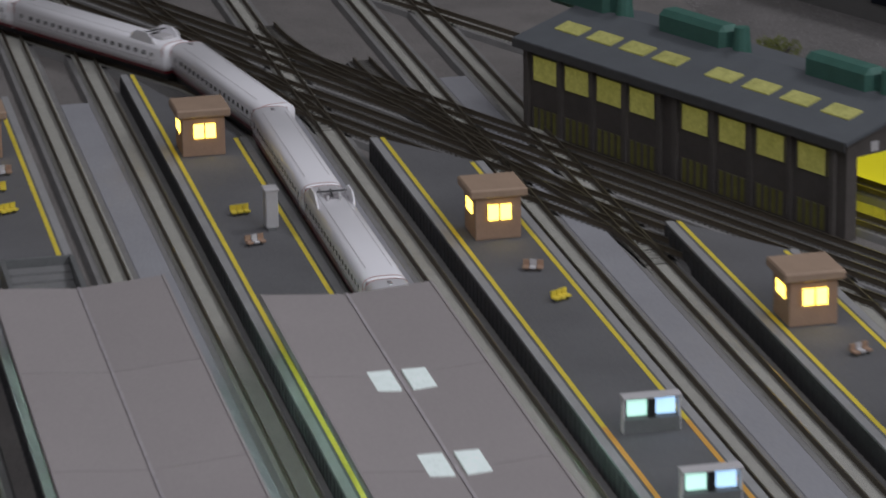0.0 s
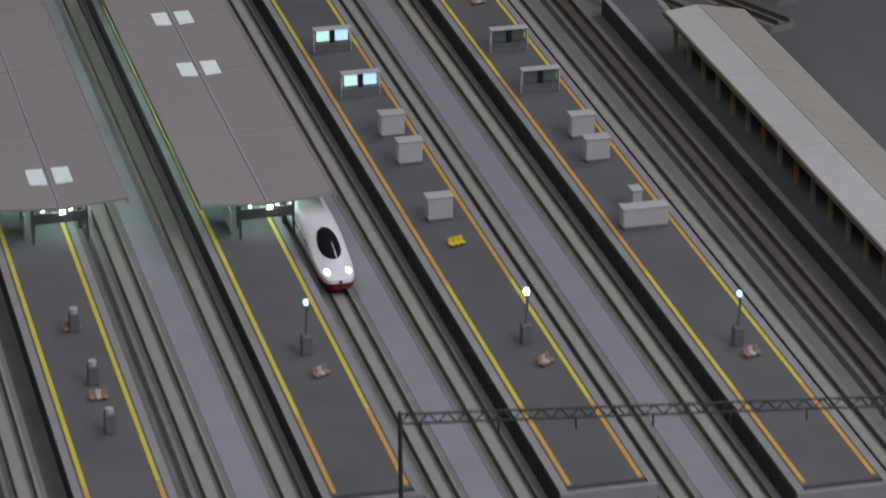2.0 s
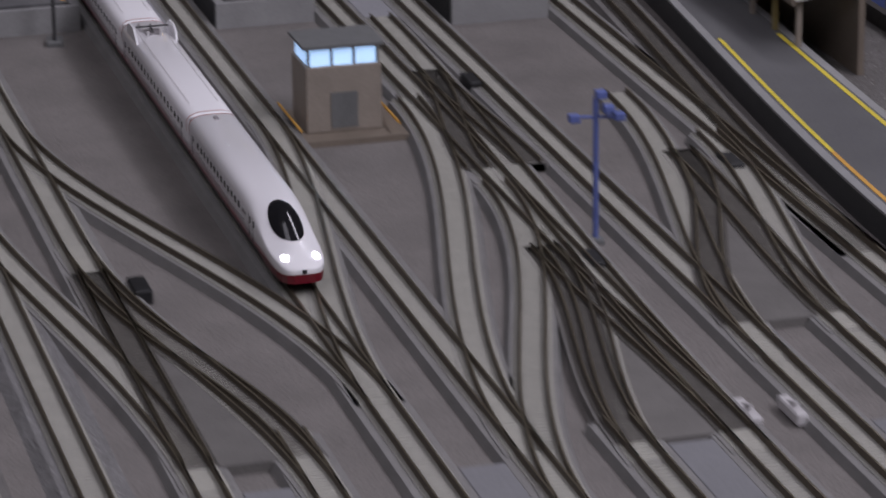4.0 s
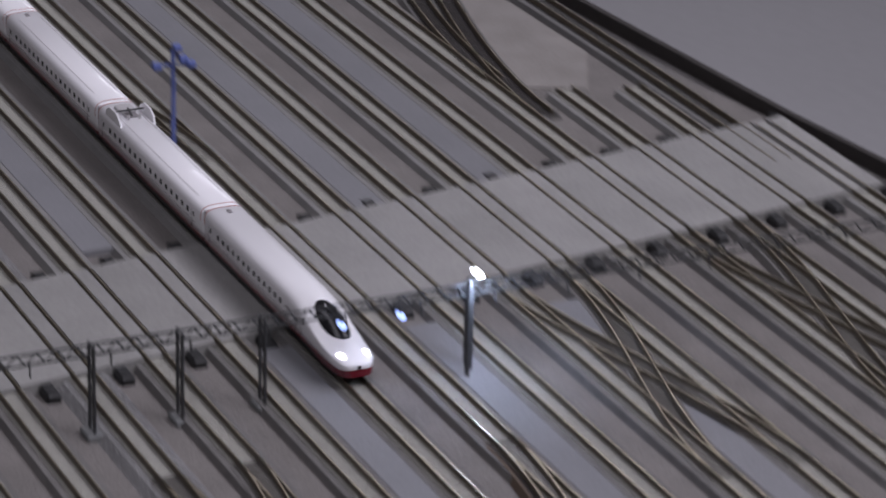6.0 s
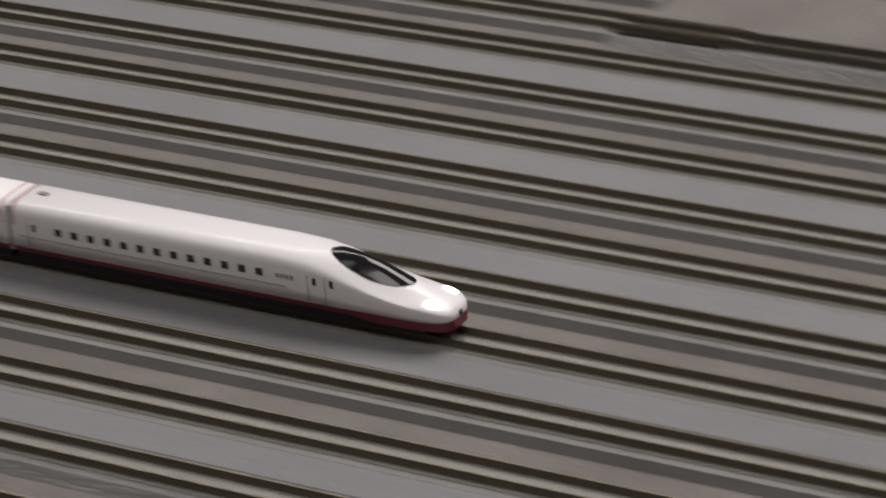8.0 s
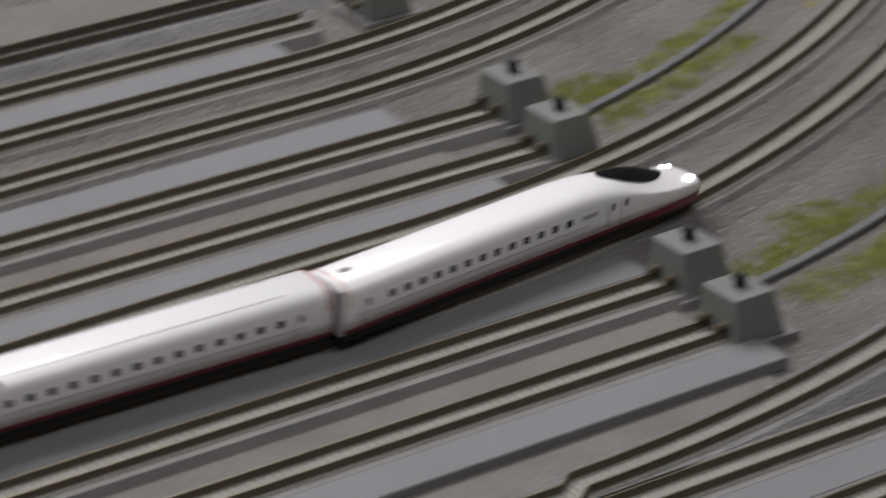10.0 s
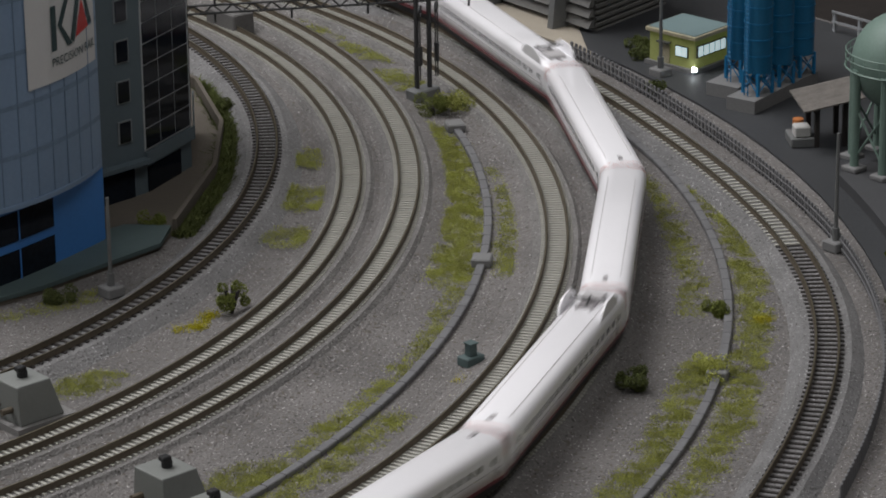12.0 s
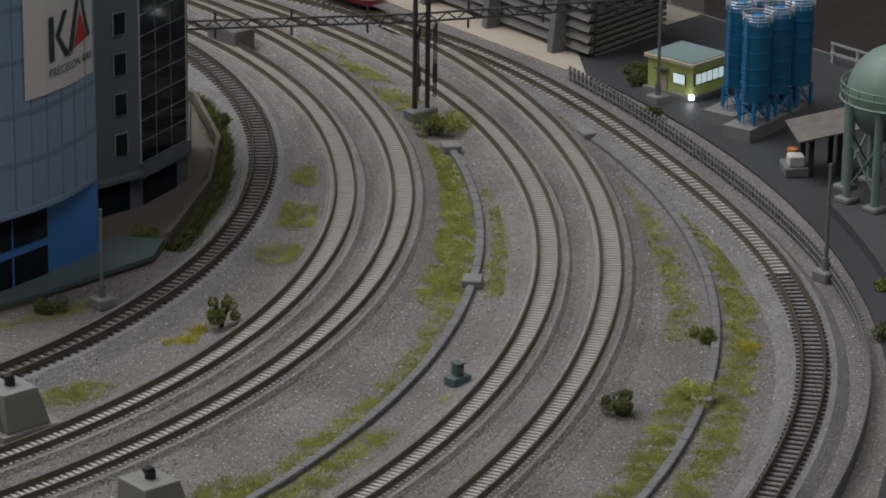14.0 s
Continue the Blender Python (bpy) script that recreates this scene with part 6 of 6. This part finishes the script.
def nose_at(d):
    for a, b in zip(NOSE, NOSE[1:]):
        if d <= b[0]:
            u = (d - a[0]) / (b[0] - a[0])
            return [p + (q - p) * u for p, q in zip(a[1:], b[1:])]
    return NOSE[-1][1:]


def skin(d, u, lift):
    """A point on the nose, d behind the tip, u from -1 to 1 across the top."""
    w, zb, zs, zt, ridge = nose_at(d)
    return w * u, zs + (zt - zs) * crown(u, ridge) + lift


def patch(d0, d1, u0, u1, lift, tip, bulge=0.0, n=26, k=12):
    """An oval patch of the nose skin, swelling by bulge in its middle."""
    v, f = [], []
    for i in range(n + 1):
        q = 0.5 - 0.5 * math.cos(math.pi * i / n)
        d = d0 + (d1 - d0) * q
        hw = math.sqrt(max(0.0, 1 - (2 * q - 1) ** 2))
        mid, half = (u0 + u1) / 2, (u1 - u0) / 2 * hw
        for j in range(k + 1):
            e = 2 * j / k - 1
            y, z = skin(d, mid + half * e, lift + bulge * max(0.0, 1 - (hw * e) ** 2 - (2 * q - 1) ** 2))
            v.append((tip - d, y, z))
    for i in range(n):
        for j in range(k):
            a = i * (k + 1) + j
            f.append((a, a + k + 1, a + k + 2, a + 1))
    return v, f


WINDOW = {}


def pane_mesh(w, h):
    if (w, h) not in WINDOW:
        me = bpy.data.meshes.new("window")
        b = box(-w / 2, w / 2, -0.0002, 0.0002, -h / 2, h / 2, 0.0001)
        b.to_mesh(me)
        b.free()
        me.materials.append(TGLASS)
        WINDOW[(w, h)] = me
    return WINDOW[(w, h)]


def pantograph(t, x, s):
    """A pantograph well with its two side shields, facing s."""
    for q in (-1, 1):
        v = [(x - 0.013, q * 0.0093, ZT - 0.0035), (x + 0.013, q * 0.0093, ZT - 0.0035), (x + 0.010, q * 0.0098, ZT + 0.0015), (x + 0.005, q * 0.0098, ZT + 0.0042), (x - 0.005, q * 0.0098, ZT + 0.0042), (x - 0.010, q * 0.0098, ZT + 0.0015)]
        v += [(a, b - q * 0.0009, c) for a, b, c in v]
        f = [tuple(range(6)), tuple(range(6, 12))[::-1]] + [(i, (i + 1) % 6, 6 + (i + 1) % 6, 6 + i) for i in range(6)]
        part("side_shield", (v, f), TRAINW, t)
    part("roof_box", box(x + s * 0.003, x + s * 0.013, -0.0045, 0.0045, ZT - 0.001, ZT + 0.0018, 0.0005), WHITE, t)
    part("base_frame", box(x - 0.004, x + 0.004, -0.0035, 0.0035, ZT - 0.0006, ZT + 0.0006), TRAING, t)
    p = part("pantograph", rod((x - s * 0.003, 0, ZT + 0.0005), (x + s * 0.004, 0, ZT + 0.0028), 0.0005), STEELD, t)
    part("contact_bar", box(x - 0.0006, x + 0.0006, -0.0075, 0.0075, ZT + 0.0028, ZT + 0.0034), STEELD, p)
    for q in (-1, 1):
        part("insulator", rod((x - s * 0.006, q * 0.003, ZT - 0.0005), (x - s * 0.006, q * 0.003, ZT + 0.0025), 0.0007), WHITE, t)


def train_car(kind, panto=0):
    """kind: 0 middle, 1 leading, -1 trailing. The car's middle stands at its origin."""
    L = (END if kind else CAR) - 0.0018
    label = {0: "white express train car with a red skirt", 1: "white leading car with long nose and bright headlights", -1: "white trailing car with long nose and red tail lights"}[kind]
    t = thing("train_car", label, "train", group="cars of the white express train")
    h = L / 2
    rear = [(-h + 0.0010, HALF, ZB, SHOULDER, ZT, 0.0), (-h, HALF * 0.955, ZB, SHOULDER - 0.0005, ZT - 0.0006, 0.0)]
    if kind:
        st = [(h - d, *rest) for d, *rest in NOSE] + rear
    else:
        st = [(h, HALF * 0.955, ZB, SHOULDER - 0.0005, ZT - 0.0006, 0.0), (h - 0.0010, HALF, ZB, SHOULDER, ZT, 0.0)] + rear
    smooth(part("body", loft(st), TRAINW, t, "glossy white body shell"))
    for name, za, zb2, wide, m, words in (("skirt", 0.0046, 0.0002, 1.0, TRAINR, "dark red lower skirt"), ("underframe", 0.0012, -0.0012, 0.87, BLACKR, "black underframe")):
        v, f = [], []
        run = st[3:] if kind and name == "underframe" else st
        for x, w, z1, *_ in run:
            w = (w * 0.955 + 0.0002) * wide
            low = za - (0.0014 if kind and name == "skirt" and x > h - 0.03 else 0)
            v += [(x, -w, z1 + zb2), (x, -w * 0.95, low), (x, w * 0.95, low), (x, w, z1 + zb2)]
        for i in range(len(run) - 1):
            f += [(4 * i + j, 4 * i + (j + 1) % 4, 4 * i + 4 + (j + 1) % 4, 4 * i + 4 + j) for j in range(4)]
        f += [(3, 2, 1, 0), tuple(4 * (len(run) - 1) + j for j in range(4))]
        part(name, (v, f), m, t, words)
    hood = h - (0.065 if kind else 0.016)
    n = 13 if kind else 16
    for q in (-1, 1):
        for i in range(n):
            x = -h + 0.020 + (hood - 0.004 + h - 0.020) * i / (n - 1)
            shared("window", pane_mesh(0.0028, 0.0026), t, pose(x, q * (HALF * 0.998), 0.0145, -q * 1))
        for x in (-h + 0.010, *((h - 0.048, h - 0.0415) if kind else (hood + 0.004,))):
            shared("door_window", pane_mesh(0.0014, 0.0026), t, pose(x, q * (HALF * 0.998), 0.0145, -q * 1))
            part("door_seam", box(x - 0.0026, x - 0.0024, q * HALF * 0.995 - 0.0002, q * HALF * 0.995 + 0.0002, ZB + 0.001, 0.0165), TRAING, t)
        if kind:
            for i in range(4):
                part("side_mark", box(h - 0.0625 + 0.0018 * i, h - 0.0613 + 0.0018 * i, q * HALF - 0.0002, q * HALF + 0.00012, 0.0138, 0.0152), TRAING, t, "faint grey bar of a side mark")
        part("side_groove", box(-h + 0.004, hood + 0.006, q * HALF - 0.0002, q * HALF + 0.00012, 0.0109, 0.0111), BELLOW, t)
        if not kind:
            part("roof_seam", box(-h + 0.012, hood, q * 0.0062 - 0.00015, q * 0.0062 + 0.00015, ZT - 0.0014, ZT - 0.0002), WHITE, t)
    part("gangway", box(-h - 0.0016, -h + 0.0004, -0.0094, 0.0094, 0.0045, ZT - 0.0016), BELLOW, t, "pale grey gangway bellows")
    for x in ((-h + 0.0016,) if kind else (-h + 0.0016, h - 0.0016)):
        s = [(y * 1.008, z + 0.00012) for y, z in section(HALF, ZB, SHOULDER, ZT, 0.0)[2:-2]]
        part("red_stripe", ([(x - 0.00035, y, z) for y, z in s] + [(x + 0.00035, y, z) for y, z in s], [(i, i + 1, len(s) + i + 1, len(s) + i) for i in range(len(s) - 1)]), REDLINE, t)
    part("cable_head", box(-h + 0.006, -h + 0.010, -0.001, 0.001, ZT - 0.0004, ZT + 0.0006, 0.0002), TRAING, t)
    for q in (-1, 1):
        bg = part("bogie", box(q * 0.053 - 0.012, q * 0.053 + 0.012, -0.0075, 0.0075, 0.0008, 0.0042), BLACKR, t)
        for dx in (-0.008, 0.008):
            part("wheelset", rod((q * 0.053 + dx, -0.0052, 0.0024), (q * 0.053 + dx, 0.0052, 0.0024), 0.0024, 14), RAIL, bg)
    if kind:
        smooth(part("windscreen", patch(0.0160, 0.0465, -0.60, 0.60, 0.00025, h, 0.0011), TGLASS, t, "black bubble cab windscreen"))
        for q in (-1, 1):
            smooth(part("headlight" if kind > 0 else "tail_light", patch(0.0040, 0.0092, q * 0.68 - 0.14, q * 0.68 + 0.14, 0.0003, h), HEADL if kind > 0 else TAILL, t))
        part("coupler_hatch", box(h - 0.0012, h + 0.0002, -0.0009, 0.0009, 0.0070, 0.0086), GAP, t)
    if panto:
        pantograph(t, panto * (h - 0.022), panto)
    return t


SPEED = ((0.0, -0.391), (0.5, -0.28), (1.0, -0.185), (1.5, -0.122), (2.0, 0.0), (2.2, 0.059), (4.3, 0.791), (5.0, 1.076), (5.5, 1.302), (6.0, 1.529), (6.5, 1.744), (7.0, 1.965), (7.5, 2.171), (7.7, 2.252), (9.8, 3.11), (10.0, 3.207), (10.5, 3.43), (11.0, 3.676), (11.5, 3.893), (12.0, 4.097), (12.5, 4.302), (13.0, 4.530), (13.5, 4.755), (14.0, 4.97))


def nose_place(t):
    xs, ys = [a for a, _ in SPEED], [b for _, b in SPEED]
    return float(np.mean([np.interp(t + d, xs, ys) for d in (-0.2, -0.1, 0, 0.1, 0.2)])) if 0.2 < t < 13.8 else float(np.interp(t, xs, ys))


CARS = [(train_car(1), END / 2, END), (train_car(0, -1), END + CAR / 2, CAR), (train_car(0), END + 1.5 * CAR, CAR), (train_car(0), END + 2.5 * CAR, CAR), (train_car(0, 1), END + 3.5 * CAR, CAR), (train_car(-1), END + 4 * CAR + END / 2, END)]


def motions():
    for i, (car, back_by, length) in enumerate(CARS):
        rows = []
        for j in range(113):
            t = j / 8
            u = nose_place(t) - back_by
            x0, y0, _ = on_line(u - 0.053)
            x1, y1, _ = on_line(u + 0.053)
            a = math.atan2(y1 - y0, x1 - x0) + (math.pi if i == 5 else 0)
            rows.append((t, Matrix.Translation(((x0 + x1) / 2, (y0 + y1) / 2, 0)) @ Matrix.Rotation(a, 4, "Z")))
        walk(car, rows)


motions()
